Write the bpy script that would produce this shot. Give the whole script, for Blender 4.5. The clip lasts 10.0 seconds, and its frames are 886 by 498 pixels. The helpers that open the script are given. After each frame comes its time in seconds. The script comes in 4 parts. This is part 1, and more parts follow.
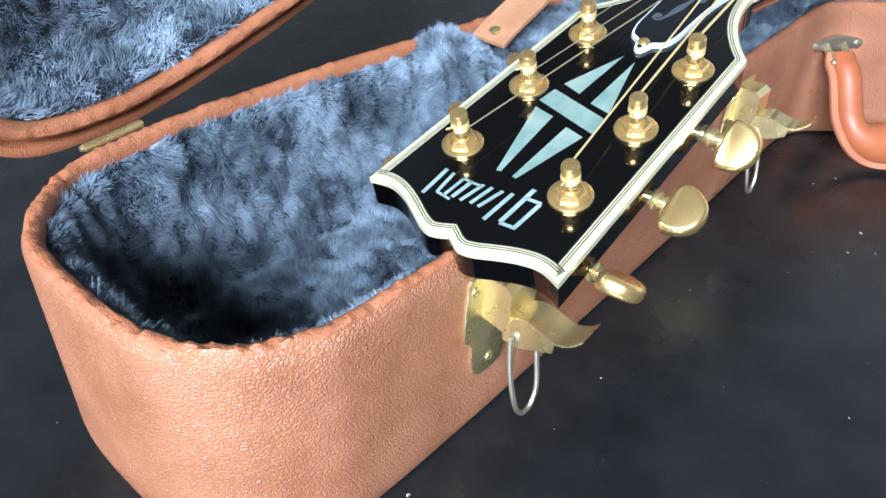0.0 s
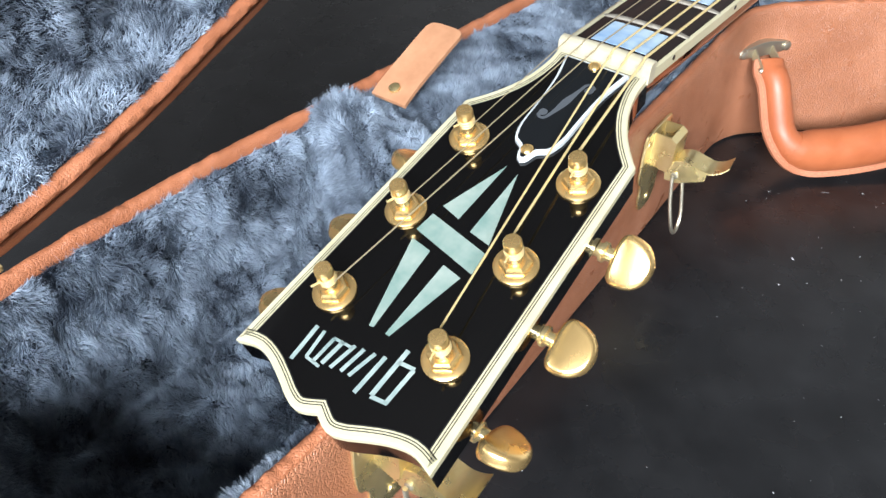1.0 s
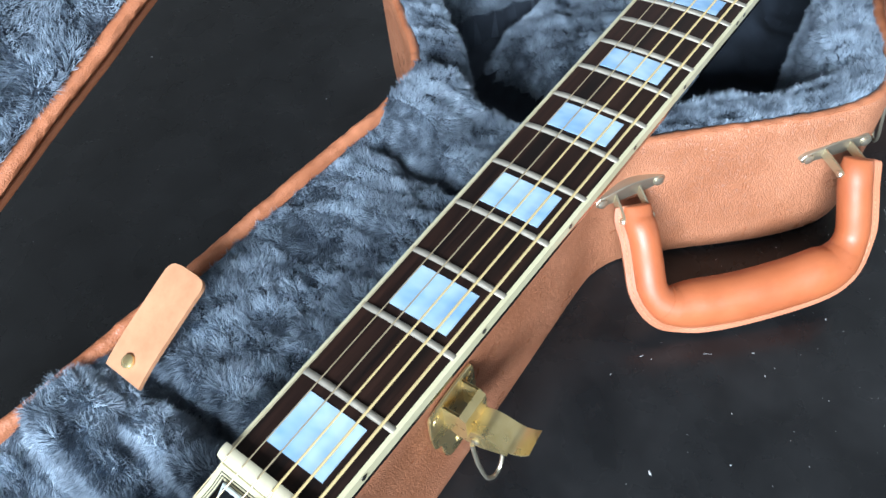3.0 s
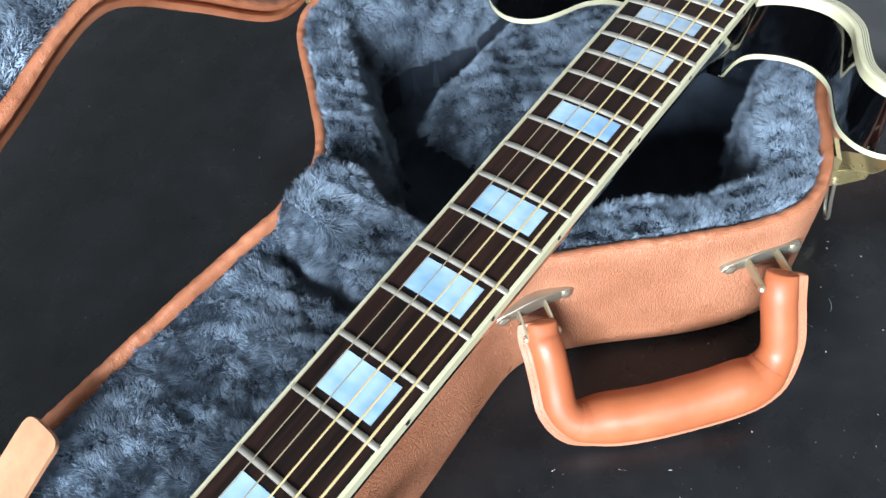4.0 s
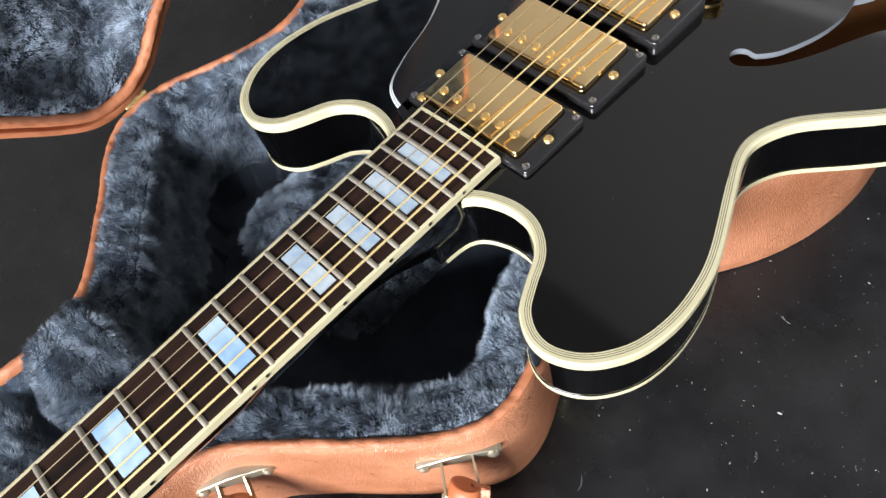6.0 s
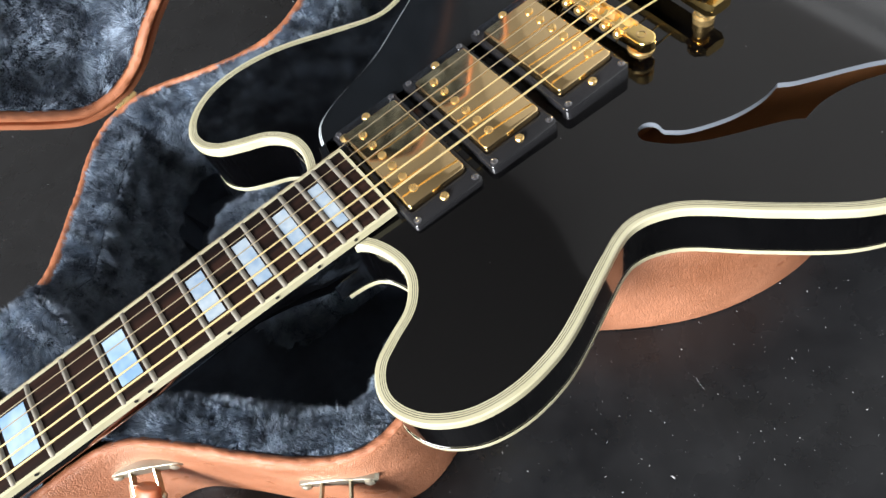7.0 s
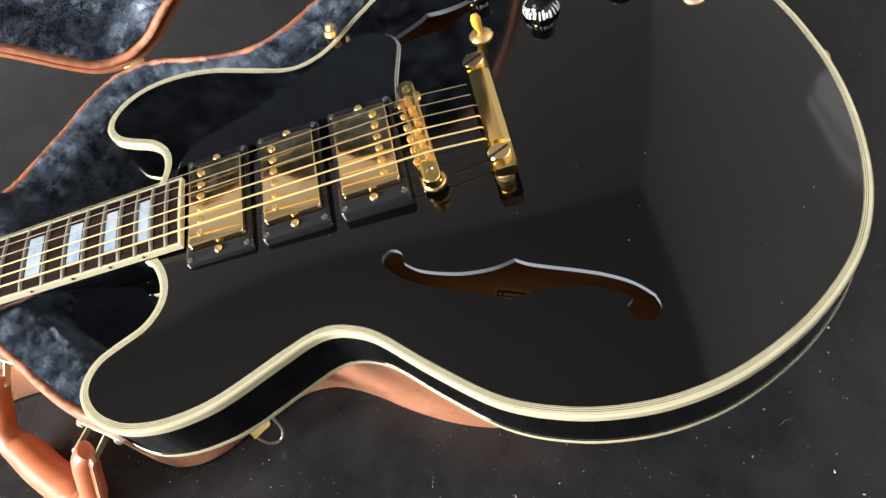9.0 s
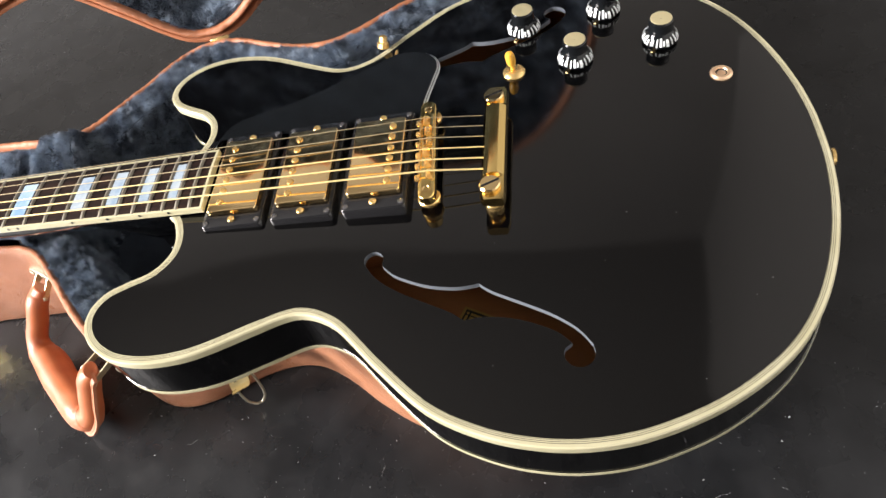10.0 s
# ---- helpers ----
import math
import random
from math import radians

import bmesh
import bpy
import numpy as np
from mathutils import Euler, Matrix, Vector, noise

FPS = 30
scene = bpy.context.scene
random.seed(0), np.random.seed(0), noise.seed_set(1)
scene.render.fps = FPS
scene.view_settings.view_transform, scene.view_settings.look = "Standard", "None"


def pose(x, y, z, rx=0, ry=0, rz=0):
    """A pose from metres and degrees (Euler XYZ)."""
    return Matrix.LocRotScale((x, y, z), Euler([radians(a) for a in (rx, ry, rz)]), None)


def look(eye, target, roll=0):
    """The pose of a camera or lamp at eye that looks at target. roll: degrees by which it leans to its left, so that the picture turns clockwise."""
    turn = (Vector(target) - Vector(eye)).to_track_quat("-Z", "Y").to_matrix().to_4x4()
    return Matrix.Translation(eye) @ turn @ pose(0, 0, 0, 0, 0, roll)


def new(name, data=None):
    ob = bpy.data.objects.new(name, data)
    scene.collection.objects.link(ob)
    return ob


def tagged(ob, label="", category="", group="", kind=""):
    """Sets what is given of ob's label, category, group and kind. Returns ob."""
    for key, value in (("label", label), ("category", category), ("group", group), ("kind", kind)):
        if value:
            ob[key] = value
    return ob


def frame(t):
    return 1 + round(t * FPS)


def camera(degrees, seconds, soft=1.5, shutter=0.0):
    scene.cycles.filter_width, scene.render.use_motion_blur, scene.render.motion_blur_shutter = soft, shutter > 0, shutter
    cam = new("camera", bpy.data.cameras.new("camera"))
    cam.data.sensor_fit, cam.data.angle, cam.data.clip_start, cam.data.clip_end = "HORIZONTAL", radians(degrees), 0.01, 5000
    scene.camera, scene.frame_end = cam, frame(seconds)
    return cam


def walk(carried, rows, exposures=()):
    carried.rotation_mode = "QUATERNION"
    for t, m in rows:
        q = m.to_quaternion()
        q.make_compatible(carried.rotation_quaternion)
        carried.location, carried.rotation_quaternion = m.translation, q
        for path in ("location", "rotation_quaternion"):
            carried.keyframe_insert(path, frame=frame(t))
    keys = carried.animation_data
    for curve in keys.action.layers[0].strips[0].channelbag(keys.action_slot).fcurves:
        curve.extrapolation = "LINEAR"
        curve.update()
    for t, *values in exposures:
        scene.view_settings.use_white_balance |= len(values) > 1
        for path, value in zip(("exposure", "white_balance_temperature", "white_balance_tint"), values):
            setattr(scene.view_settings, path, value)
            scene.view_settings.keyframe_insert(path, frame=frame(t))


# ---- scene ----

cam = camera(62.50, 10.0)
PATH = [
    (0, (-0.34315, -0.13434, 0.26419), (0.27234, 0.38577, -0.32797), 3.341),
    (0.5, (-0.31463, -0.12836, 0.28715), (0.29482, 0.36133, -0.33636), 1.492),
    (1, (-0.27038, -0.12237, 0.31398), (0.32231, 0.34338, -0.34314), -0.274),
    (1.5, (-0.22183, -0.11765, 0.33680), (0.34426, 0.32986, -0.35550), -1.920),
    (2, (-0.15686, -0.10838, 0.35670), (0.37575, 0.32305, -0.37144), -3.506),
    (2.5, (-0.08841, -0.10682, 0.37808), (0.40949, 0.31632, -0.37891), -5.599),
    (3, (-0.02612, -0.11109, 0.39686), (0.43206, 0.31439, -0.38355), -8.110),
    (4.5, (0.13917, -0.12951, 0.43268), (0.49891, 0.30759, -0.39166), -14.739),
    (5, (0.18328, -0.14582, 0.44011), (0.51220, 0.30298, -0.39079), -16.669),
    (5.5, (0.25305, -0.18117, 0.45128), (0.54364, 0.28188, -0.38606), -18.764),
    (6, (0.32086, -0.20896, 0.46170), (0.56877, 0.27025, -0.38026), -20.791),
    (6.2, (0.34141, -0.22018, 0.46844), (0.57368, 0.26623, -0.37386), -21.200),
    (7.3, (0.44568, -0.26984, 0.47942), (0.56067, 0.26368, -0.35852), -24.936),
    (7.5, (0.47087, -0.27733, 0.48175), (0.56897, 0.25562, -0.35869), -24.459),
    (8, (0.54612, -0.29522, 0.49190), (0.58631, 0.25199, -0.34413), -24.580),
    (8.5, (0.61297, -0.31324, 0.49873), (0.58896, 0.25304, -0.32513), -24.882),
    (9, (0.66189, -0.32979, 0.50458), (0.57043, 0.24758, -0.30676), -24.567),
    (9.5, (0.69838, -0.34160, 0.51320), (0.55171, 0.24544, -0.28296), -22.423),
    (10, (0.73134, -0.35043, 0.52094), (0.52952, 0.24137, -0.25947), -20.436),
]
walk(cam, [(t, look(eye, target, roll)) for t, eye, target, roll in PATH],
     [(0.0, -0.29, 5650, 10), (0.5, -0.26, 5350, 9), (1.0, -0.21, 6500, 15), (1.5, -0.13, 6900, 23), (2.0, -0.08, 6950, 24), (2.5, -0.04, 6200, 12), (3.0, 0.02, 5950, 9), (4.5, 0.17, 6200, 12), (5.0, 0.19, 6500, 15), (6.0, 0.25, 6950, 17), (7.5, 0.36, 6650, 14), (8.0, 0.39, 6550, 12), (8.5, 0.42, 6750, 15), (9.0, 0.45, 7200, 19), (10.0, 0.50, 7450, 20)])

# ---- light ----
world = bpy.data.worlds.new("world")
scene.world = world
world.use_nodes = True
world.node_tree.nodes["Background"].inputs[0].default_value = (0.75, 0.85, 1.0, 1)
world.node_tree.nodes["Background"].inputs[1].default_value = 1.0


def area_lamp(name, eye, target, sx, sy, watts, colour):
    data = bpy.data.lights.new(name, "AREA")
    data.shape, data.size, data.size_y, data.energy, data.color = "RECTANGLE", sx, sy, watts, colour
    ob = new(name, data)
    ob.matrix_world = look(eye, target)
    return ob


area_lamp("window_light", (-2.06, -0.88, 1.32), (0.0, 0.05, 0.25), 1.6, 0.85, 325, (0.87, 0.95, 1.0))
scene.view_settings.exposure = 0.0


# ---- materials ----
def material(name, colour, rough=0.5, metal=0.0, **more):
    m = bpy.data.materials.new(name)
    m.use_nodes = True
    b = m.node_tree.nodes["Principled BSDF"]
    b.inputs["Base Color"].default_value = (*colour, 1)
    b.inputs["Roughness"].default_value = rough
    b.inputs["Metallic"].default_value = metal
    for key, value in more.items():
        b.inputs[key.replace("_", " ")].default_value = value
    return m


def node(m, kind, **inputs):
    n = m.node_tree.nodes.new(kind)
    for key, value in inputs.items():
        n.inputs[key.replace("_", " ")].default_value = value
    return n


def join(m, a, out, b, into):
    m.node_tree.links.new(a.outputs[out], b.inputs[into])


def bsdf(m):
    return m.node_tree.nodes["Principled BSDF"]


def coords(m, scale=(1, 1, 1)):
    tc = node(m, "ShaderNodeTexCoord")
    mp = node(m, "ShaderNodeMapping", Scale=scale)
    join(m, tc, "Object", mp, "Vector")
    return mp


def ramp(m, source, out, stops):
    r = m.node_tree.nodes.new("ShaderNodeValToRGB")
    els = r.color_ramp.elements
    while len(els) < len(stops):
        els.new(0.5)
    for e, (p, c) in zip(els, stops):
        e.position, e.color = p, (*c, 1)
    join(m, source, out, r, "Fac")
    return r


def vary(m, scale, dark, light, detail=6, lo=0.3, hi=0.7, stretch=(1, 1, 1)):
    """Two-tone noise colour at a real-world scale."""
    n = node(m, "ShaderNodeTexNoise", Scale=scale, Detail=detail, Roughness=0.62)
    join(m, coords(m, stretch), "Vector", n, "Vector")
    r = ramp(m, n, "Fac", [(lo, dark), (hi, light)])
    join(m, r, "Color", bsdf(m), "Base Color")
    return n, r


def bump(m, source, out, strength, distance):
    b = node(m, "ShaderNodeBump", Strength=strength, Distance=distance)
    join(m, source, out, b, "Height")
    join(m, b, "Normal", bsdf(m), "Normal")
    return b


def rough_noise(m, scale, lo, hi):
    n = node(m, "ShaderNodeTexNoise", Scale=scale, Detail=5)
    join(m, coords(m), "Vector", n, "Vector")
    r = node(m, "ShaderNodeMapRange", From_Min=0.3, From_Max=0.7, To_Min=lo, To_Max=hi)
    join(m, n, "Fac", r, "Value")
    join(m, r, "Result", bsdf(m), "Roughness")


def leather(name, dark, light, rough, deep=0.0007, strong=0.55):
    m = material(name, light, rough)
    n, r = vary(m, 18, dark, light, 8, 0.32, 0.66)
    worn = r.color_ramp.elements.new(0.80)
    worn.color = (min(1, light[0] * 1.25), light[1] * 1.5, light[2] * 1.8, 1)
    v = node(m, "ShaderNodeTexVoronoi", Scale=600)
    v.feature = "DISTANCE_TO_EDGE"
    warp = node(m, "ShaderNodeTexNoise", Scale=260, Detail=3)
    join(m, coords(m), "Vector", warp, "Vector")
    shift = m.node_tree.nodes.new("ShaderNodeVectorMath")
    shift.operation = "MULTIPLY_ADD"
    shift.inputs[1].default_value = (0.004, 0.004, 0.004)
    join(m, warp, "Color", shift, 0)
    join(m, coords(m), "Vector", shift, 2)
    join(m, shift, "Vector", v, "Vector")
    n = node(m, "ShaderNodeTexNoise", Scale=90, Detail=8)
    join(m, coords(m), "Vector", n, "Vector")
    add = m.node_tree.nodes.new("ShaderNodeMath")
    add.operation = "MULTIPLY_ADD"
    add.inputs[1].default_value = 1.6
    lift = node(m, "ShaderNodeMapRange", From_Min=0.0, From_Max=0.22, To_Min=0.0, To_Max=0.4)
    join(m, v, "Distance", lift, "Value")
    join(m, lift, "Result", add, 0)
    join(m, n, "Fac", add, 2)
    bump(m, add, "Value", strong, deep)
    rough_noise(m, 60, rough - 0.08, rough + 0.12)
    return m


LEATHER = leather("tan_leather", (0.30, 0.113, 0.054), (0.44, 0.186, 0.101), 0.33, 0.0008, 0.65)
RIM_LEATHER = leather("rim_leather", (0.28, 0.092, 0.038), (0.455, 0.170, 0.082), 0.46, 0.0006, 0.45)
GRIP_LEATHER = leather("grip_leather", (0.29, 0.073, 0.025), (0.41, 0.120, 0.044), 0.45, 0.0003, 0.12)
bsdf(GRIP_LEATHER).inputs["Specular IOR Level"].default_value = 0.58
FLAP_LEATHER = leather("flap_leather", (0.33, 0.115, 0.058), (0.42, 0.165, 0.088), 0.42, 0.0003, 0.25)
TAB_LEATHER = material("tab_leather", (0.5, 0.27, 0.15), 0.6)
vary(TAB_LEATHER, 60, (0.33, 0.155, 0.078), (0.45, 0.225, 0.120))

GLOSS = material("black_lacquer", (0.0010, 0.0010, 0.0012), 0.06, Specular_IOR_Level=0.68)
rough_noise(GLOSS, 7, 0.045, 0.085)
MATTE_BLACK = material("black_plastic", (0.012, 0.012, 0.013), 0.28)
rough_noise(MATTE_BLACK, 120, 0.10, 0.18)
GUARD = material("guard_plastic", (0.006, 0.007, 0.008), 0.10, Specular_IOR_Level=0.35)
CREAM = material("cream_binding", (0.55, 0.50, 0.32), 0.28)
vary(CREAM, 40, (0.42, 0.385, 0.24), (0.50, 0.465, 0.315))
IVORY = material("ivory_nut", (0.78, 0.73, 0.60), 0.35)
vary(IVORY, 120, (0.36, 0.325, 0.225), (0.43, 0.395, 0.29))
WHITE_LINE = material("white_line", (0.48, 0.52, 0.53), 0.3)
BLACK_LINE = material("black_line", (0.012, 0.012, 0.012), 0.3)
PEARL_GREEN = material("green_pearl", (0.5, 0.62, 0.55), 0.2)
vary(PEARL_GREEN, 70, (0.115, 0.195, 0.172), (0.25, 0.30, 0.265), 3)
PEARL = material("blue_pearl", (0.45, 0.6, 0.72), 0.12)
n_, r_ = vary(PEARL, 55, (0.19, 0.33, 0.52), (0.37, 0.49, 0.58), 3, 0.35, 0.62, (1, 0.6, 1))
# copy of blue_pearl with its grey grazing-angle sheen put into the colour
PEARL_SHEEN = material("sheen_pearl", (0.5, 0.55, 0.58), 0.12)
vary(PEARL_SHEEN, 60, (0.22, 0.31, 0.41), (0.38, 0.44, 0.48), 3, 0.35, 0.62)
PEARL_WHITE = material("silver_pearl", (0.6, 0.66, 0.64), 0.2)
vary(PEARL_WHITE, 90, (0.14, 0.20, 0.195), (0.31, 0.37, 0.35), 3)
GOLD = material("gold_plate", (1.0, 0.68, 0.28), 0.30, 0.92)
rough_noise(GOLD, 40, 0.22, 0.34)
COVER_GOLD = material("satin_gold_cover", (1.0, 0.73, 0.38), 0.2, 1.0)
rough_noise(COVER_GOLD, 30, 0.06, 0.11)
POLISHED_GOLD = material("polished_gold", (1.0, 0.71, 0.27), 0.12, 1.0)
rough_noise(POLISHED_GOLD, 50, 0.08, 0.16)
DARK_STEEL = material("dark_steel", (0.30, 0.30, 0.32), 0.24, 0.95)
GOLD_DULL = material("worn_gold", (0.92, 0.66, 0.33), 0.24, 1.0)
rough_noise(GOLD_DULL, 30, 0.08, 0.14)
CAP_GOLD = material("pale_gold_cap", (0.86, 0.76, 0.46), 0.42, 0.75)
rough_noise(CAP_GOLD, 200, 0.32, 0.5)
BRASS = material("brass_latch", (0.80, 0.70, 0.44), 0.34, 0.9)
vary(BRASS, 70, (0.74, 0.58, 0.25), (0.88, 0.73, 0.40))
rough_noise(BRASS, 90, 0.22, 0.36)
NICKEL = material("nickel", (0.50, 0.46, 0.36), 0.40, 0.9)
AGED = material("aged_brass", (0.50, 0.43, 0.29), 0.42, 0.85)
FRET = material("fret_wire", (0.29, 0.265, 0.22), 0.52, 0.6)
rough_noise(FRET, 300, 0.44, 0.62)
STEEL = material("steel_string", (0.54, 0.44, 0.28), 0.45, 0.75)
BRONZE = material("bronze_string", (0.86, 0.67, 0.33), 0.48, 0.65)
WOOD = material("fingerboard_wood", (0.03, 0.016, 0.012), 0.5, Specular_IOR_Level=0.2)
vary(WOOD, 60, (0.0055, 0.003, 0.0025), (0.042, 0.017, 0.011), 8, 0.40, 0.84, (0.10, 2.4, 2))
HOLE_EDGE = material("hole_edge", (0.13, 0.145, 0.165), 0.3)
INSIDE = material("inside_maple", (0.50, 0.22, 0.08), 0.6)
vary(INSIDE, 30, (0.46, 0.175, 0.062), (0.60, 0.25, 0.095), 6, 0.3, 0.7, (0.3, 2, 1))
PAPER = material("label_paper", (0.55, 0.36, 0.10), 0.7)
INK = material("ink", (0.02, 0.018, 0.015), 0.6)
KNOB_FLAKE = material("knob_white", (0.72, 0.76, 0.76), 0.3)

FUR = material("plush_pile", (0.16, 0.19, 0.24), 0.45, Specular_IOR_Level=0.4)
n_, r_ = vary(FUR, 45, (0.070, 0.090, 0.122), (0.37, 0.45, 0.545), 7, 0.34, 0.66)
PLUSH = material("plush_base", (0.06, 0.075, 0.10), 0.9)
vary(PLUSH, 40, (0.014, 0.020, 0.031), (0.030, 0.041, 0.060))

FLOOR = material("black_floor", (0.012, 0.012, 0.014), 0.3, Specular_IOR_Level=0.36)
vary(FLOOR, 22, (0.0072, 0.0076, 0.0084), (0.0160, 0.0167, 0.0180), 14, 0.36, 0.76)
n_ = node(FLOOR, "ShaderNodeTexNoise", Scale=220, Detail=9)
join(FLOOR, coords(FLOOR), "Vector", n_, "Vector")
bump(FLOOR, n_, "Fac", 0.12, 0.0006)
rough_noise(FLOOR, 24, 0.21, 0.34)
DUST = material("dust", (0.38, 0.39, 0.40), 0.9)
WALL = material("wall_paint", (0.22, 0.22, 0.22), 0.85)
vary(WALL, 4, (0.07, 0.07, 0.07), (0.09, 0.09, 0.09))
CEILING = material("ceiling_paint", (0.19, 0.18, 0.168), 0.9)
PALE_WALL = material("pale_wall_paint", (0.5, 0.5, 0.49), 0.85)
vary(PALE_WALL, 2, (0.205, 0.197, 0.187), (0.228, 0.219, 0.208))
BOUNCE_BOARD = material("white_bounce_paint", (0.7, 0.7, 0.69), 0.7)
vary(BOUNCE_BOARD, 3, (0.52, 0.52, 0.51), (0.59, 0.59, 0.58))
NORTH_WALL = material("grey_wall_paint", (0.3, 0.29, 0.28), 0.85)
vary(NORTH_WALL, 2, (0.18, 0.172, 0.163), (0.205, 0.196, 0.186))


# ---- mesh tools ----
def group_of(name, parent=None, place=None):
    ob = new(name)
    ob.empty_display_size = 0.02
    if parent:
        ob.parent = parent
    if place:
        ob.matrix_basis = place
    return ob


def mesh(name, verts, faces, mat, parent=None, label="", smooth=True, place=None, slots=None, sharp=None):
    me = bpy.data.meshes.new(name)
    me.from_pydata([tuple(map(float, v)) for v in verts], [], faces)
    for m in mat if isinstance(mat, (list, tuple)) else [mat]:
        me.materials.append(m)
    if slots is not None:
        me.polygons.foreach_set("material_index", slots)
    bm = bmesh.new()
    bm.from_mesh(me)
    bmesh.ops.recalc_face_normals(bm, faces=bm.faces)
    bm.to_mesh(me)
    bm.free()
    me.polygons.foreach_set("use_smooth", [smooth] * len(me.polygons))
    if smooth:
        me.set_sharp_from_angle(angle=radians(sharp or 38))
    ob = new(name, me)
    if parent:
        ob.parent = parent
    if place:
        ob.matrix_basis = place
    if label:
        ob["label"] = label
    return ob


def join_shapes(*shapes):
    verts, faces = [], []
    for v, f in shapes:
        k = len(verts)
        verts += [tuple(p) for p in v]
        faces += [tuple(i + k for i in q) for q in f]
    return verts, faces


def moved(shape, m):
    return [tuple(m @ Vector(p)) for p in shape[0]], shape[1]


def lathe(profile, n=24):
    """Closed turned shape round z from (radius, height) pairs, low to high."""
    verts, faces = [], []
    for r, z in profile:
        verts += [(r * math.cos(2 * math.pi * i / n), r * math.sin(2 * math.pi * i / n), z) for i in range(n)]
    for k in range(len(profile) - 1):
        faces += [(k * n + i, k * n + (i + 1) % n, (k + 1) * n + (i + 1) % n, (k + 1) * n + i) for i in range(n)]
    faces += [tuple(range(n - 1, -1, -1)), tuple(range((len(profile) - 1) * n, len(profile) * n))]
    return verts, faces


def slab(outline, z0, z1, bevel=0.0, steps=3):
    """Extruded outline with a rounded upper edge."""
    rings = [(0.0, z0)]
    if bevel:
        rings += [(bevel * (1 - math.cos(a)), z1 - bevel + bevel * math.sin(a)) for a in np.linspace(0, math.pi / 2, steps + 1)]
    else:
        rings += [(0.0, z1)]
    n, verts, faces = len(outline), [], []
    for d, z in rings:
        verts += [(x, y, z) for x, y in inset(outline, d)]
    for k in range(len(rings) - 1):
        faces += [(k * n + i, k * n + (i + 1) % n, (k + 1) * n + (i + 1) % n, (k + 1) * n + i) for i in range(n)]
    faces += [tuple(range(n - 1, -1, -1)), tuple(range((len(rings) - 1) * n, len(rings) * n))]
    return verts, faces


def box(x0, x1, y0, y1, z0, z1, bevel=0.0):
    return slab([(x0, y0), (x1, y0), (x1, y1), (x0, y1)], z0, z1, bevel, 2)


def rounded(cx, cy, w, h, r, n=5):
    out = []
    for sx, sy, a0 in ((1, 1, 0), (-1, 1, 90), (-1, -1, 180), (1, -1, 270)):
        for k in range(n + 1):
            a = radians(a0 + 90 * k / n)
            out.append((cx + sx * (w / 2 - r) + r * math.cos(a), cy + sy * (h / 2 - r) + r * math.sin(a)))
    return out


def tube(path, radii, n=10, flat=1.0, up=(0, 0, 1)):
    """A tube along points; radii: one or one for each point; flat squeezes it along up."""
    pts = [Vector(p) for p in path]
    rs = radii if isinstance(radii, (list, tuple)) else [radii] * len(pts)
    verts, faces = [], []
    for i, p in enumerate(pts):
        t = (pts[min(i + 1, len(pts) - 1)] - pts[max(i - 1, 0)]).normalized()
        side = t.cross(Vector(up))
        side = side.normalized() if side.length > 1e-4 else t.orthogonal().normalized()
        above = side.cross(t).normalized()
        for k in range(n):
            a = 2 * math.pi * k / n
            verts.append(tuple(p + side * rs[i] * math.cos(a) + above * rs[i] * (flat[i] if isinstance(flat, list) else flat) * math.sin(a)))
    for i in range(len(pts) - 1):
        faces += [(i * n + k, i * n + (k + 1) % n, (i + 1) * n + (k + 1) % n, (i + 1) * n + k) for k in range(n)]
    faces += [tuple(range(n)), tuple(range((len(pts) - 1) * n, len(pts) * n))]
    return verts, faces


def spline(points, per=6, closed=False):
    """Catmull-Rom curve through the points."""
    p = np.array(points, float)
    n = len(p)
    out = []
    for i in range(n if closed else n - 1):
        a, b, c, d = (p[(i - 1) % n], p[i], p[(i + 1) % n], p[(i + 2) % n]) if closed else (p[max(i - 1, 0)], p[i], p[i + 1], p[min(i + 2, n - 1)])
        for k in range(per):
            t = k / per
            out.append(0.5 * (2 * b + (c - a) * t + (2 * a - 5 * b + 4 * c - d) * t * t + (3 * b - a - 3 * c + d) * t ** 3))
    if not closed:
        out.append(p[-1])
    return [tuple(map(float, q)) for q in out]


def even(points, step, closed=True):
    """The same polyline in even steps."""
    p = np.array(points, float)
    q = np.vstack([p, p[:1]]) if closed else p
    s = np.r_[0, np.cumsum(np.linalg.norm(np.diff(q, axis=0), axis=1))]
    n = max(4, int(round(s[-1] / step)))
    u = np.linspace(0, s[-1], n + 1)[: n if closed else n + 1]
    return [tuple(map(float, r)) for r in np.stack([np.interp(u, s, q[:, k]) for k in range(q.shape[1])], 1)]


def inset(outline, d):
    """Closed outline moved inwards by d."""
    if d == 0:
        return list(outline)
    p = np.array(outline, float)
    area = np.sum(p[:, 0] * np.roll(p[:, 1], -1) - np.roll(p[:, 0], -1) * p[:, 1])
    a, b = p - np.roll(p, 1, 0), np.roll(p, -1, 0) - p
    a /= np.maximum(np.linalg.norm(a, axis=1, keepdims=True), 1e-9)
    b /= np.maximum(np.linalg.norm(b, axis=1, keepdims=True), 1e-9)
    na, nb = np.stack([-a[:, 1], a[:, 0]], 1), np.stack([-b[:, 1], b[:, 0]], 1)
    mid = na + nb
    mid /= np.maximum((mid * na).sum(1, keepdims=True), 0.5)
    q = p + mid * (d if area > 0 else -d)
    return [tuple(map(float, r)) for r in q]


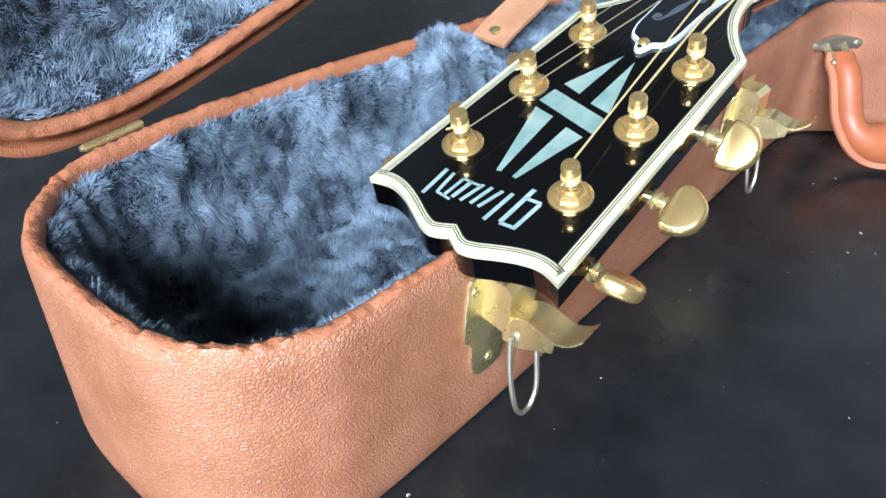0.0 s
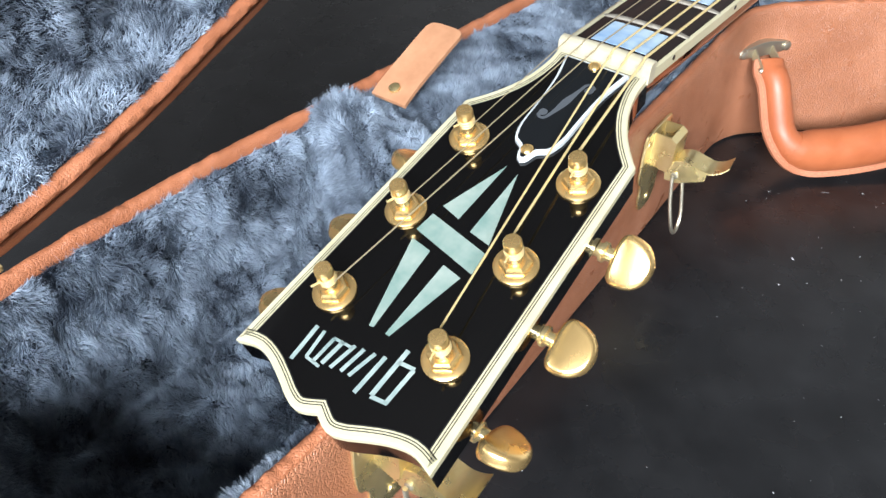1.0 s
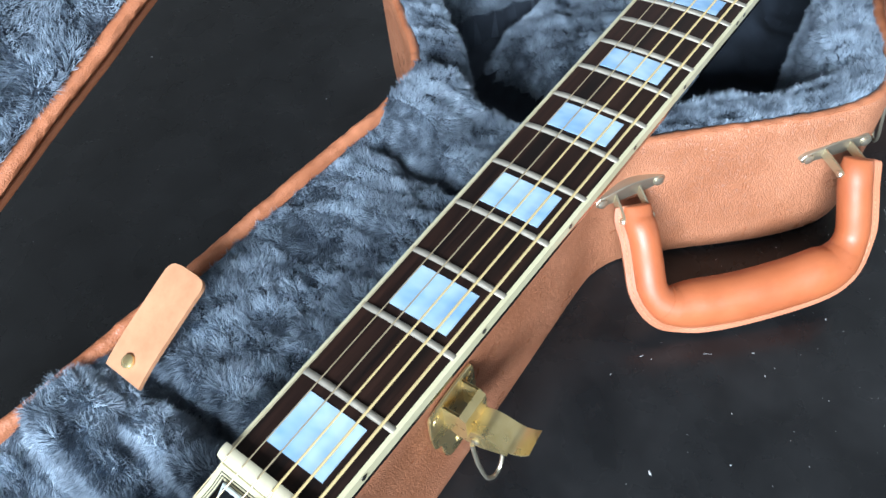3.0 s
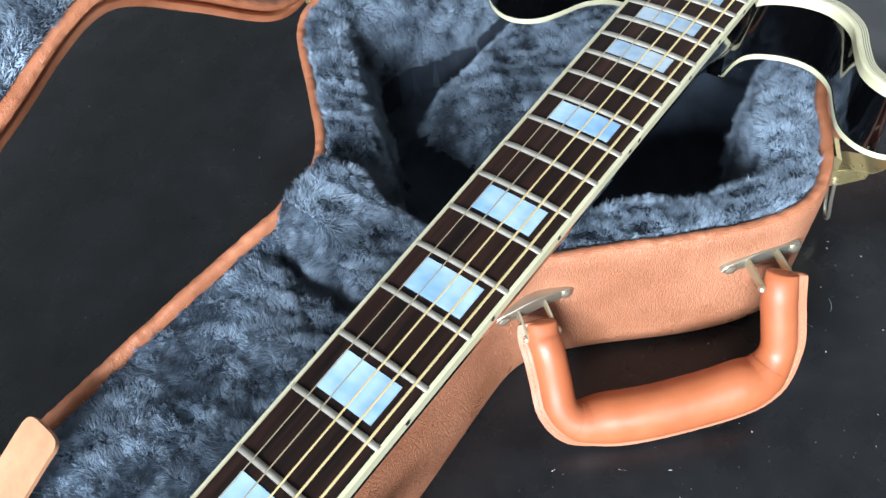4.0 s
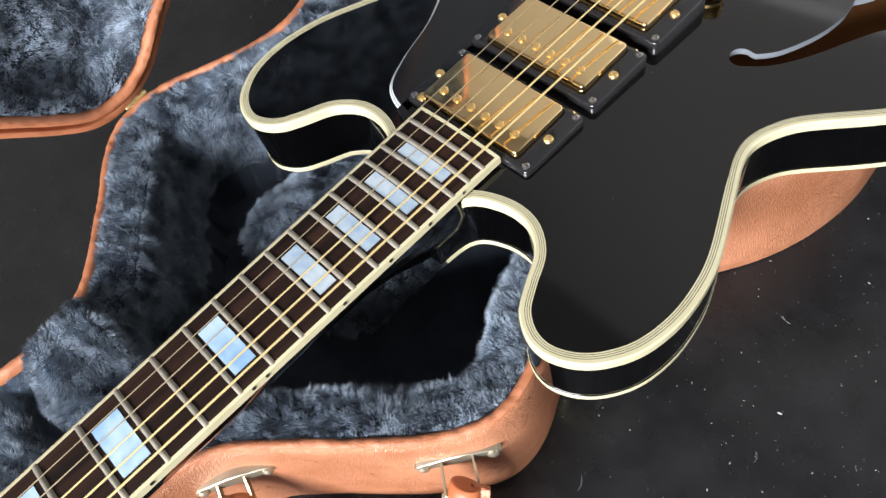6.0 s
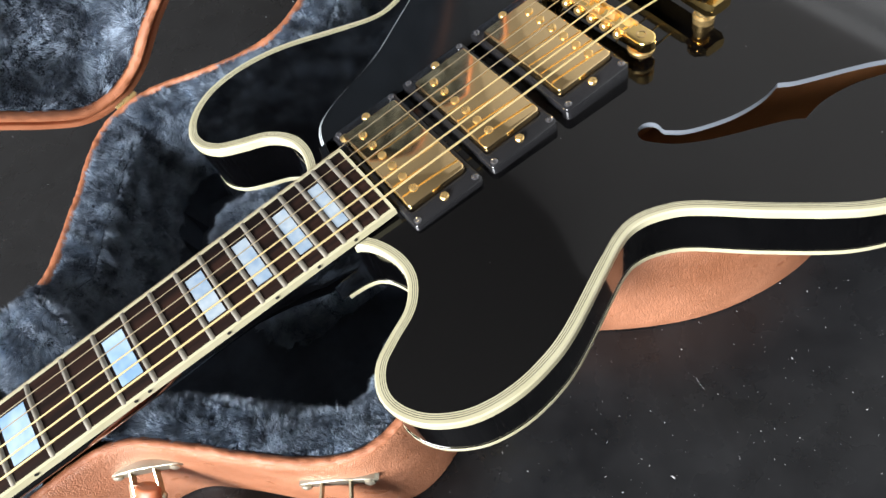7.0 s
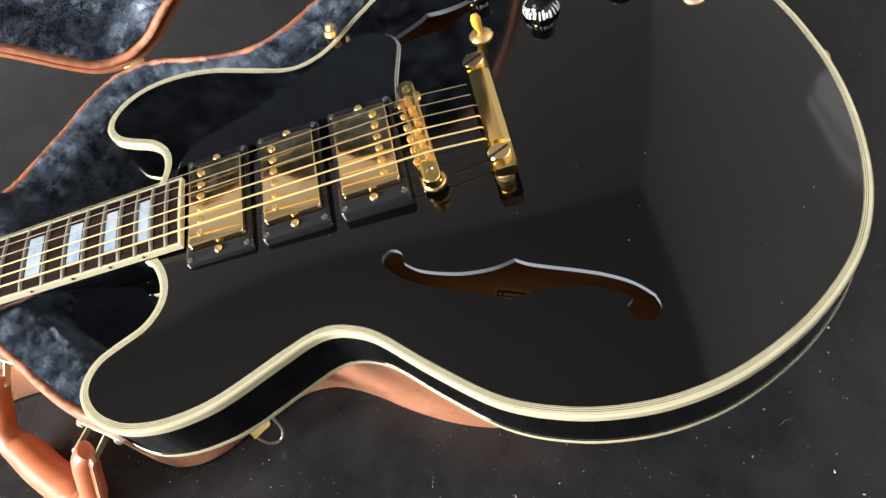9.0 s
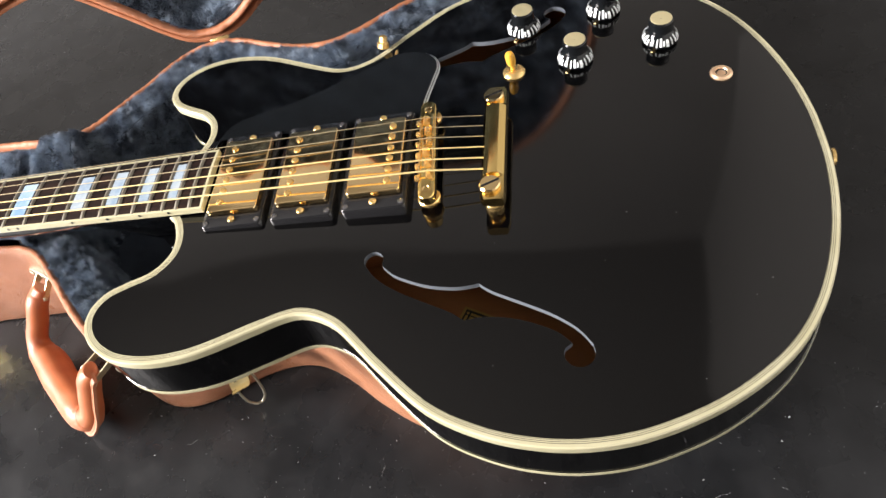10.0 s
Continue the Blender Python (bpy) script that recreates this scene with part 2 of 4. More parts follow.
def band(outline, profile, place, slots_of=None, skip=None):
    """Strips along a closed outline: profile rows (inset, height); place(x, y, h) gives the point."""
    n, verts, faces, slots = len(outline), [], [], []
    for d, h in profile:
        verts += [place(x, y, h) for x, y in inset(outline, d)]
    for k in range(len(profile) - 1):
        for i in range(n):
            if skip and skip(outline[i], outline[(i + 1) % n]):
                continue
            faces.append((k * n + i, k * n + (i + 1) % n, (k + 1) * n + (i + 1) % n, (k + 1) * n + i))
            slots.append(slots_of[k] if slots_of else 0)
    return verts, faces, slots


def inside(points, poly):
    x, y = points[:, 0], points[:, 1]
    p = np.array(poly)
    q = np.roll(p, -1, 0)
    odd = np.zeros(len(points), bool)
    for (ax, ay), (bx, by) in zip(p, q):
        if ay != by:
            odd ^= ((ay > y) != (by > y)) & (x < (bx - ax) * (y - ay) / (by - ay) + ax)
    return odd


def edge_distance(points, poly):
    p = np.array(poly)
    best = np.full(len(points), 9.0)
    for a, b in zip(p, np.roll(p, -1, 0)):
        v = b - a
        t = np.clip((points - a) @ v / max(v @ v, 1e-12), 0, 1)
        best = np.minimum(best, np.linalg.norm(points - a - t[:, None] * v, axis=1))
    return best


def sheet(outline, holes, step, rings=()):
    """Triangles that fill an outline with holes, with a grid of points inside and rings inset from the edge."""
    from mathutils.geometry import delaunay_2d_cdt
    loops = [list(outline)] + [list(h) for h in holes]
    pts, edges = [], []
    for loop in loops:
        k = len(pts)
        pts += loop
        edges += [(k + i, k + (i + 1) % len(loop)) for i in range(len(loop))]
    lo, hi = np.array(outline).min(0), np.array(outline).max(0)
    gx, gy = np.meshgrid(np.arange(lo[0], hi[0], step), np.arange(lo[1], hi[1], step))
    gx = gx + (np.arange(gx.shape[0])[:, None] % 2) * step / 2
    grid = np.stack([gx.ravel(), gy.ravel()], 1)
    far = max(rings, default=0) + step * 0.55
    keep = inside(grid, outline) & (edge_distance(grid, outline) > far)
    for h in holes:
        keep &= ~inside(grid, h) & (edge_distance(grid, h) > step * 0.5)
    pts += [tuple(map(float, p)) for p in grid[keep]]
    for d in rings:
        ring = np.array(inset(outline, d))
        ok = inside(ring, outline) & (edge_distance(ring, outline) > d * 0.9)
        pts += [tuple(map(float, p)) for p in ring[ok]]
    v, e, f, *_ = delaunay_2d_cdt([Vector(p) for p in pts], edges, [], 0, 1e-6)
    xy = np.array([tuple(p) for p in v])
    tri = np.array([tuple(q) for q in f if len(q) == 3])
    mid = xy[tri].mean(1)
    good = inside(mid, outline)
    for h in holes:
        good &= ~inside(mid, h)
    return xy, tri[good]


def smooth01(x, a, b):
    t = np.clip((x - a) / (b - a), 0, 1)
    return t * t * (3 - 2 * t)


# ---- the room ----
def wall_slab(name, x0, x1, y0, y1, z0, z1, mat, kind="structure", label=""):
    return tagged(mesh(name, *box(x0, x1, y0, y1, z0, z1), mat, smooth=False), label, name.split("_")[0], kind=kind)


wall_slab("floor", -2.2, 1.7, -3.8, 1.7, -0.06, 0.0, FLOOR, label="black slightly dusty floor with a dull sheen")
wall_slab("ceiling", -2.2, 1.7, -3.8, 1.7, 2.5, 2.6, CEILING, label="plain grey ceiling")
wall_slab("wall_north", -2.1, 1.5, 1.6, 1.7, 0, 2.5, NORTH_WALL, label="plain grey wall")


def wall_with_window(name, place, x0, x1, wx0, wx1, wz0, wz1):
    pieces = [box(x0, wx0, -0.1, 0, 0, 2.5), box(wx1, x1, -0.1, 0, 0, 2.5), box(wx0, wx1, -0.1, 0, 0, wz0), box(wx0, wx1, -0.1, 0, wz1, 2.5)]
    return tagged(mesh(name, *join_shapes(*pieces), WALL, smooth=False, place=place), "plain grey wall with a window opening", "wall", kind="structure")


wall_with_window("wall_west", pose(-2.1, 0, 0, 0, 0, -90), -1.6, 3.7, 0.04, 1.72, 0.84, 1.80)
wall_slab("wall_south", -2.1, 1.5, -3.8, -3.7, 0, 2.5, NORTH_WALL, label="plain grey wall")
wall_slab("wall_east", 1.5, 1.6, -3.8, 1.7, 0, 2.5, PALE_WALL, label="plain grey wall")
# unseen white board added low on the wall to brighten reflections in floor and body
bounce_board = [(0.0, 0.0), (0.018, 0.0), (0.018, 0.10), (0.010, 0.115), (0.010, 0.80), (0.030, 0.82), (0.030, 0.85), (0.0, 0.88)]
vs = [(1.5 - q, y, z) for y in (-3.7, 0.55) for q, z in bounce_board]
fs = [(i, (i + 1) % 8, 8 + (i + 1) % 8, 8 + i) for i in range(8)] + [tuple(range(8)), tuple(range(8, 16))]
tagged(mesh("trim", vs, fs, BOUNCE_BOARD, smooth=False), "unseen low white board on the east wall, added for its reflection", "trim", kind="structure")
rng = np.random.default_rng(4)
verts, faces = [], []
for i in range(2600):
    x, y = (rng.uniform(-0.45, 1.15), rng.uniform(-0.5, 0.75)) if i < 1100 else (rng.normal(0.55, 0.25), rng.normal(-0.27, 0.12))
    s = float(rng.choice([0.00020, 0.00032, 0.0005, 0.0009], p=[0.72, 0.20, 0.065, 0.015]))
    a, k, long = rng.uniform(0, 6.28), len(verts), rng.uniform(1, 2.0)
    for px, py, pz in ((-long, -0.6, 0), (long, -0.5, 0), (0.7 * long, 0.7, 0), (-0.6 * long, 0.6, 0), (0.1, 0, 0.7)):
        verts.append((x + s * (px * math.cos(a) - py * math.sin(a)), y + s * (px * math.sin(a) + py * math.cos(a)), 0.0003 + s * pz))
    faces += [(k, k + 1, k + 4), (k + 1, k + 2, k + 4), (k + 2, k + 3, k + 4), (k + 3, k, k + 4), (k + 3, k + 2, k + 1, k)]
for i in range(20):
    x, y, a, bend, long = rng.uniform(0.1, 1.0), rng.uniform(-0.42, -0.08), rng.uniform(0, 6.28), rng.normal(0, 0.5), rng.uniform(0.003, 0.010)
    line = []
    for q in range(7):
        x, y, a = x + long / 6 * math.cos(a), y + long / 6 * math.sin(a), a + bend / 3
        line.append((x, y, 0.0004))
    fibre = tube(line, 0.00007, 4)
    verts, faces = join_shapes((verts, faces), fibre)
tagged(mesh("dust_specks", verts, faces, DUST, smooth=False), "pale dust and lint specks on the black floor", "dust", kind="stuff")

# ---- the case ----
CASE_Y, RIM = 0.077, 0.107
NEAR = [(0.816, 0.005), (0.800, -0.060), (0.770, -0.110), (0.730, -0.136), (0.690, -0.1455), (0.655, -0.147), (0.617, -0.140), (0.585, -0.127), (0.555, -0.108),
        (0.530, -0.0885), (0.508, -0.0750), (0.490, -0.0695), (0.470, -0.0700), (0.447, -0.0770), (0.424, -0.0885), (0.404, -0.0975), (0.384, -0.1015), (0.366, -0.0990),
        (0.348, -0.0890), (0.327, -0.0710), (0.308, -0.0510), (0.290, -0.0305), (0.276, -0.0160), (0.262, -0.0025), (0.245, 0.0055), (0.225, 0.0075), (0.180, 0.0060),
        (0.100, 0.0030), (0.0, 0.0), (-0.100, -0.0030), (-0.220, -0.0040), (-0.247, 0.001), (-0.267, 0.013), (-0.2805, 0.032)]
FAR = [(-0.2855, 0.058), (-0.2860, 0.100), (-0.2810, 0.120), (-0.2660, 0.140), (-0.250, 0.1525), (-0.222, 0.1600), (-0.190, 0.1640), (-0.150, 0.1648), (-0.100, 0.1645), (-0.040, 0.1610),
       (0.060, 0.1555), (0.130, 0.1535), (0.180, 0.1510), (0.208, 0.1490), (0.235, 0.1500), (0.253, 0.1560), (0.270, 0.1705), (0.286, 0.1900), (0.301, 0.2085), (0.320, 0.2335),
       (0.336, 0.2515), (0.352, 0.2615), (0.370, 0.2655), (0.386, 0.2648), (0.404, 0.2605), (0.428, 0.2500), (0.447, 0.2430), (0.470, 0.2365), (0.490, 0.2348), (0.512, 0.2410),
       (0.532, 0.2525), (0.555, 0.2700), (0.585, 0.2870), (0.620, 0.3020), (0.660, 0.3080), (0.700, 0.3040), (0.740, 0.289), (0.775, 0.257), (0.803, 0.207), (0.818, 0.147)]
CASE = even(spline(NEAR + FAR + [(0.822, CASE_Y)], 8, True), 0.006)

case = tagged(group_of("guitar_case"), "open tan leather guitar case lined with blue-grey plush", "guitar case")
wall_profile = [(0.032, 0.0), (0.0060, 0.0), (0.0022, 0.0018), (0.0006, 0.006), (0.0, 0.014), (0.0, 0.036), (0.0, 0.066), (0.0, RIM - 0.012), (0.0001, RIM - 0.0070), (0.0006, RIM - 0.0035), (0.0016, RIM - 0.0014)]
v, f, s = band(CASE, wall_profile, lambda x, y, h: (x, y, h))
n = len(CASE)
f.append(tuple(range(n)))
mesh("shell", v, f, LEATHER, case, "grained tan leather side wall")
roll = [(0.0014, RIM - 0.0018), (0.0017, RIM - 0.0006), (0.0028, RIM + 0.0001), (0.0042, RIM + 0.0003), (0.0056, RIM), (0.0068, RIM - 0.0010), (0.0077, RIM - 0.0030), (0.0080, RIM - 0.006), (0.0080, RIM - 0.015)]
FINE = even(CASE, 0.0018)


def creased(x, y, h):
    fold = noise.noise(Vector((x * 230, y * 230, h * 60))) * 0.0007 + noise.noise(Vector((x * 60, y * 60, 3))) * 0.0007
    gather = 0.0011 * noise.noise(Vector((x * 330, y * 330, 1))) * float(smooth01(-x, 0.16, 0.25) + 0.35)
    return (x, y, h + (fold + gather) * (1 if h > RIM - 0.004 else 0.3))


v, f, s = band(FINE, roll, creased)
mesh("rim", v, f, RIM_LEATHER, case, "rolled and creased leather rim")


def lining_height(xy, d):
    """Height of the plush over the floor; d: the distance from the inner edge."""
    x, dy = xy[:, 0], np.abs(xy[:, 1] - CASE_Y)
    base = 0.008 + 0 * x
    trough = 0.093 + 0.006 * smooth01(dy, 0.012, 0.068) - 0.024 * np.exp(-((x - 0.195) / 0.007) ** 2) - 0.016 * np.exp(-((x - 0.012) / 0.008) ** 2)
    base = np.maximum(base, trough * smooth01(x, -0.028, -0.012) * (1 - smooth01(x, 0.225, 0.245)))
    bump1 = 0.072 + 0.036 * smooth01(dy, 0.016, 0.060)
    base = np.maximum(base, bump1 * smooth01(x, -0.054, -0.038) * (1 - smooth01(x, -0.012, 0.006)))
    bump2 = 0.088 + 0.025 * smooth01(dy, 0.004, 0.055)
    base = np.maximum(base, bump2 * smooth01(x, 0.201, 0.213) * (1 - smooth01(x, 0.254, 0.272)))
    base = np.maximum(base, 0.008 + 0.038 * smooth01(x, 0.335, 0.376) * smooth01(xy[:, 1], 0.000, 0.062) * (1 - smooth01(xy[:, 1], 0.160, 0.188)))
    thick = 0.006 + 0.020 * smooth01(x, 0.235, 0.30)
    wall = (RIM - 0.0065 + 0.0035 * smooth01(x, 0.20, 0.30)) - (0.010 - 0.003 * smooth01(x, 0.25, 0.30)) * smooth01(d, 0.2 * thick, 1.2 * thick) - (RIM - 0.039 + 0.021 * smooth01(x, 0.25, 0.30)) * smooth01((d - thick) / 0.012, 0.0, 1.0)
    seam = 0.008 * np.exp(-((d - 0.021) / 0.005) ** 2) * (1 - smooth01(x, -0.085, -0.065))
    return np.maximum(base, wall) - seam


def lumps(p, size, height):
    return np.array([noise.fractal(Vector(q) / size, 0.7, 2.2, 4) for q in p]) * height


from mathutils.kdtree import KDTree


def fur(name, verts, tris, count, length, seed, parent, width=0.00023, lean=0.46, tuft=22, brushed=(0.0, 0.0, 0.0)):
    """Pile: fine tapered blades that stand on the triangles and lean together in soft waves."""
    r = np.random.default_rng(seed)
    a, b, c = verts[tris[:, 0]], verts[tris[:, 1]], verts[tris[:, 2]]
    cross = np.cross(b - a, c - a)
    area = np.linalg.norm(cross, axis=1)
    pick = r.choice(len(tris), count, p=area / area.sum())
    nrm = cross[pick] / np.maximum(area[pick], 1e-12)[:, None]
    nrm *= np.where(nrm[:, 2] < 0, -1, 1)[:, None]
    u, w = r.random(count), r.random(count)
    flip = u + w > 1
    u[flip], w[flip] = 1 - u[flip], 1 - w[flip]
    root = a[pick] + u[:, None] * (b - a)[pick] + w[:, None] * (c - a)[pick]
    comb = np.zeros((count, 3))
    tall = np.zeros(count)
    for k in range(26):
        wave = r.normal(0, 1, 3)
        long = 0.006 * 15 ** r.random()
        wave *= 2 * math.pi / np.linalg.norm(wave) / long
        phase = root @ wave + r.uniform(0, 6.28)
        comb += np.sin(phase)[:, None] * r.normal(0, 0.22, 3)
        tall += np.cos(phase) * 0.06
    way = nrm + lean * (comb + np.array(brushed) + r.normal(0, 0.56, root.shape))
    way /= np.linalg.norm(way, axis=1, keepdims=True)
    way += nrm * np.maximum(0.22 - (way * nrm).sum(1), 0)[:, None]
    size = length * r.uniform(0.6, 1.15, count) * (1 + tall.clip(-0.5, 0.6))
    side = np.cross(way, r.normal(0, 1, root.shape))
    side *= (width * r.uniform(0.7, 1.3, count) / np.maximum(np.linalg.norm(side, axis=1), 1e-9))[:, None]
    tip = root + way * size[:, None]
    knots = r.choice(count, count // tuft, replace=False)
    tree = KDTree(len(knots))
    for i, q in enumerate(tip[knots]):
        tree.insert(q, i)
    tree.balance()
    near = np.array([tree.find(q)[1] for q in tip])
    pull = r.uniform(0.02, 0.26, count)[:, None]
    tip += (tip[knots][near] - tip) * pull
    pts = np.stack([root - side, root + side, tip], 1).reshape(-1, 3)
    me = bpy.data.meshes.new(name)
    me.vertices.add(len(pts))
    me.vertices.foreach_set("co", pts.astype(np.float32).ravel())
    me.loops.add(count * 3)
    me.loops.foreach_set("vertex_index", np.arange(count * 3, dtype=np.int32))
    me.polygons.add(count)
    me.polygons.foreach_set("loop_start", np.arange(0, count * 3, 3, dtype=np.int32))
    me.update(calc_edges=True)
    me.materials.append(FUR)
    ob = new(name, me)
    ob.parent = parent
    return tagged(ob, "blue-grey plush nap", kind="stuff")


edge = even(inset(CASE, 0.0078), 0.006)
xy, tri = sheet(edge, [], 0.0065, (0.003, 0.006, 0.010, 0.014, 0.019, 0.024, 0.029, 0.034))
d = edge_distance(xy, edge)
z = lining_height(xy, d)
low = z
p3 = np.column_stack([xy, z])
z = z + lumps(p3, 0.026, 0.0056) * smooth01(d, 0.004, 0.030)
p3[:, 2] = z
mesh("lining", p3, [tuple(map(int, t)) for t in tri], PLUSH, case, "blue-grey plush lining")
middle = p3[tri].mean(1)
# no pile on the deep cavity floor, so its dark base paints the shade
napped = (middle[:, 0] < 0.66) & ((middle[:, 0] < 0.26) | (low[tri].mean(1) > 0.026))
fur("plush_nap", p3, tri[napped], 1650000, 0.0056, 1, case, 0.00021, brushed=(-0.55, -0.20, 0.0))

# the lid, leaning back on its hinges
turn = math.atan(0.174)
LID_OPEN, HINGE_Y = 82.0, 0.2186
lid = group_of("lid", case)
lid.matrix_basis = pose(0.1, HINGE_Y, RIM + 0.001, 0, 0, math.degrees(turn)) @ pose(0, 0, 0, LID_OPEN)
lid["label"] = "opened leather lid lined with plush"
along, across = Vector((math.cos(turn), math.sin(turn))), Vector((-math.sin(turn), math.cos(turn)))
LID = [((Vector(p) - Vector((0.1, HINGE_Y))).dot(along), -(Vector(p) - Vector((0.1, HINGE_Y))).dot(across)) for p in CASE]
DEEP = 0.050
v, f, s = band(LID, [(0.02, -DEEP), (0.006, -DEEP), (0.001, -DEEP + 0.003), (0.0, -DEEP + 0.009), (0.0, -0.013), (0.0012, -0.0115)], lambda x, y, h: (x, y, h))
f.append(tuple(range(n)))
mesh("lid_shell", v, f, LEATHER, lid, "grained tan leather lid wall")
roll = [(0.0012, -0.0130), (-0.0038, -0.0122), (-0.0054, -0.0100), (-0.0050, -0.0078), (-0.0034, -0.0068), (-0.0012, -0.0070), (0.0002, -0.0084), (0.0012, -0.0120), (0.0020, -0.0118), (0.0024, -0.0064), (0.0032, -0.0020), (0.0048, -0.0002), (0.0066, 0.0), (0.0086, -0.0010), (0.0100, -0.0036), (0.0104, -0.012)]
v, f, s = band(even(LID, 0.0022), roll, lambda x, y, h: (x, y, h + 0.0005 * noise.noise(Vector((x * 40, y * 40, 5))) + (0.0009 * noise.noise(Vector((x * 300, y * 300, 2))) if h > -0.004 else 0)))
mesh("lid_rim", v, f, RIM_LEATHER, lid, "double-welted leather rim")
edge = even(inset(LID, 0.0105), 0.007)
xy, tri = sheet(edge, [], 0.009, (0.004, 0.009, 0.015))
d = edge_distance(xy, edge)
z = -0.006 - 0.030 * smooth01(d, 0.001, 0.022)
p3 = np.column_stack([xy, z])
p3[:, 2] += lumps(p3, 0.028, 0.0085) * smooth01(d, 0, 0.015)
mesh("lid_lining", p3, [tuple(map(int, t)) for t in tri], PLUSH, lid, "blue-grey plush lining")
fur("lid_nap", p3, tri, 750000, 0.0056, 2, lid, 0.00023)


def hinge(x, y, yaw, parent, half=0.009):
    h = group_of("hinge", parent, pose(x, y, RIM - 0.001, 0, 0, yaw))
    mesh("leaf", *box(-half, half, -0.0024, -0.0005, 0.0, 0.0010, 0.0004), BRASS, h, sharp=30)
    mesh("leaf", *moved(box(-half, half, 0.0005, 0.0018, 0.0, 0.0010, 0.0004), pose(0, 0, 0.001, LID_OPEN)), BRASS, h, sharp=30)
    mesh("barrel", *moved(lathe([(0.0012, -half - 0.001), (0.0015, -half - 0.0006), (0.0015, half + 0.0006), (0.0012, half + 0.001)], 12), pose(0, 0, 0.0008, 0, 90)), BRASS, h)
    h["label"] = "small brass hinge"
    return h


for x, half in ((-0.222, 0.015), (0.372, 0.009), (0.655, 0.009)):
    hinge(x, HINGE_Y + 0.174 * (x - 0.1), 9.9, case, half)


def latch(x, y, z, yaw):
    """A drawbolt latch on the wall: x along it, -y outwards, z up from its middle."""
    g = group_of("latch", case, pose(x, y, z, 0, 0, yaw))
    g["label"] = "open brass drawbolt latch"
    shield = [(-0.018, 0.020), (-0.014, 0.026), (0.014, 0.026), (0.018, 0.020), (0.018, -0.004), (0.013, -0.010), (0.012, -0.022), (0.007, -0.031), (-0.007, -0.031), (-0.012, -0.022), (-0.013, -0.010), (-0.018, -0.004)]
    mesh("backplate", *moved(slab(even(spline(shield, 3, True), 0.003), 0.0, 0.0016, 0.0006), pose(0, 0, 0, 90)), BRASS, g, sharp=30)
    for sx, sz in ((-0.0135, 0.019), (0.0135, 0.019), (0.0, -0.024)):
        mesh("rivet", *moved(lathe([(0.0027, 0.0014), (0.0025, 0.0021), (0.0014, 0.0024), (0.0003, 0.0018)], 14), pose(sx, 0, sz, 90)), BRASS, g)
    hood = [(0.0, 0.004), (-0.013, 0.002), (-0.0145, 0.008), (-0.0145, 0.022), (-0.011, 0.0245), (0.0, 0.0245)]
    vs, fs = [], []
    for sx in (-0.0085, -0.0073, 0.0073, 0.0085):
        vs += [(sx, yy, zz) for yy, zz in hood]
    k = len(hood)
    fs = [tuple(range(k)), tuple(range(k, 2 * k)), tuple(range(2 * k, 3 * k)), tuple(range(3 * k, 4 * k))]
    fs += [(i, i + 1, 3 * k + i + 1, 3 * k + i) for i in range(1, 4)]
    mesh("hood", vs, fs, BRASS, g, "folded brass hood", smooth=False)
    prof = spline([(-0.010, 0.0060), (-0.0155, 0.0102), (-0.0215, 0.0116), (-0.0285, 0.0098), (-0.0345, 0.0086), (-0.040, 0.0110), (-0.0440, 0.0150)], 4)
    lever = group_of("lever", g, pose(0, 0, 0, 0, 0, 4))
    lever["label"] = "curved brass lever"
    vs, fs = [], []
    for i, (yy, zz) in enumerate(prof):
        half = 0.0064 + 0.0012 * math.sin(i / len(prof) * 3.1)
        vs += [(-half, yy, zz), (half, yy, zz), (half, yy, zz - 0.0010), (-half, yy, zz - 0.0010)]
    for i in range(len(prof) - 1):
        fs += [(4 * i + q, 4 * i + (q + 1) % 4, 4 * i + 4 + (q + 1) % 4, 4 * i + 4 + q) for q in range(4)]
    fs += [(0, 1, 2, 3), tuple(4 * (len(prof) - 1) + q for q in range(4))]
    mesh("tongue", vs, fs, BRASS, lever, sharp=50)
    side = [(-0.010, 0.0060), (-0.0155, 0.0101), (-0.0215, 0.0114), (-0.0285, 0.0096), (-0.0335, 0.0084), (-0.0330, 0.0026), (-0.0180, -0.0040), (-0.0110, -0.0036)]
    for sx in (-0.0073, 0.0063):
        vs = [(sx, yy, zz) for yy, zz in side] + [(sx + 0.0010, yy, zz) for yy, zz in side]
        fs = [tuple(range(8)), tuple(range(8, 16))] + [(q, (q + 1) % 8, 8 + (q + 1) % 8, 8 + q) for q in range(8)]
        mesh("cheek", vs, fs, BRASS, lever, smooth=False)
        mesh("pin", *moved(lathe([(0.0021, -0.0006), (0.0021, 0.0008), (0.0012, 0.0011), (0.0003, 0.0008)], 12), pose(sx + (0 if sx < 0 else 0.001), -0.0165, 0.0010, 0, -90 if sx < 0 else 90)), NICKEL, lever)
    loop = [(-0.0084, -0.0165, 0.0012), (-0.0090, -0.0190, -0.016), (-0.0078, -0.0222, -0.032), (-0.0042, -0.0232, -0.0395), (0.0, -0.0235, -0.0415), (0.0042, -0.0232, -0.0395), (0.0078, -0.0222, -0.032), (0.0090, -0.0190, -0.016), (0.0084, -0.0165, 0.0012)]
    mesh("wire_loop", *tube(spline(loop, 4), 0.00115, 8, up=(1, 0, 0)), NICKEL, g, "hanging wire loop")
    return g


latch(-0.156, -0.0040, 0.067, 0)
latch(0.086, 0.0018, 0.070, 2)
latch(0.440, -0.0808, 0.050, 27)

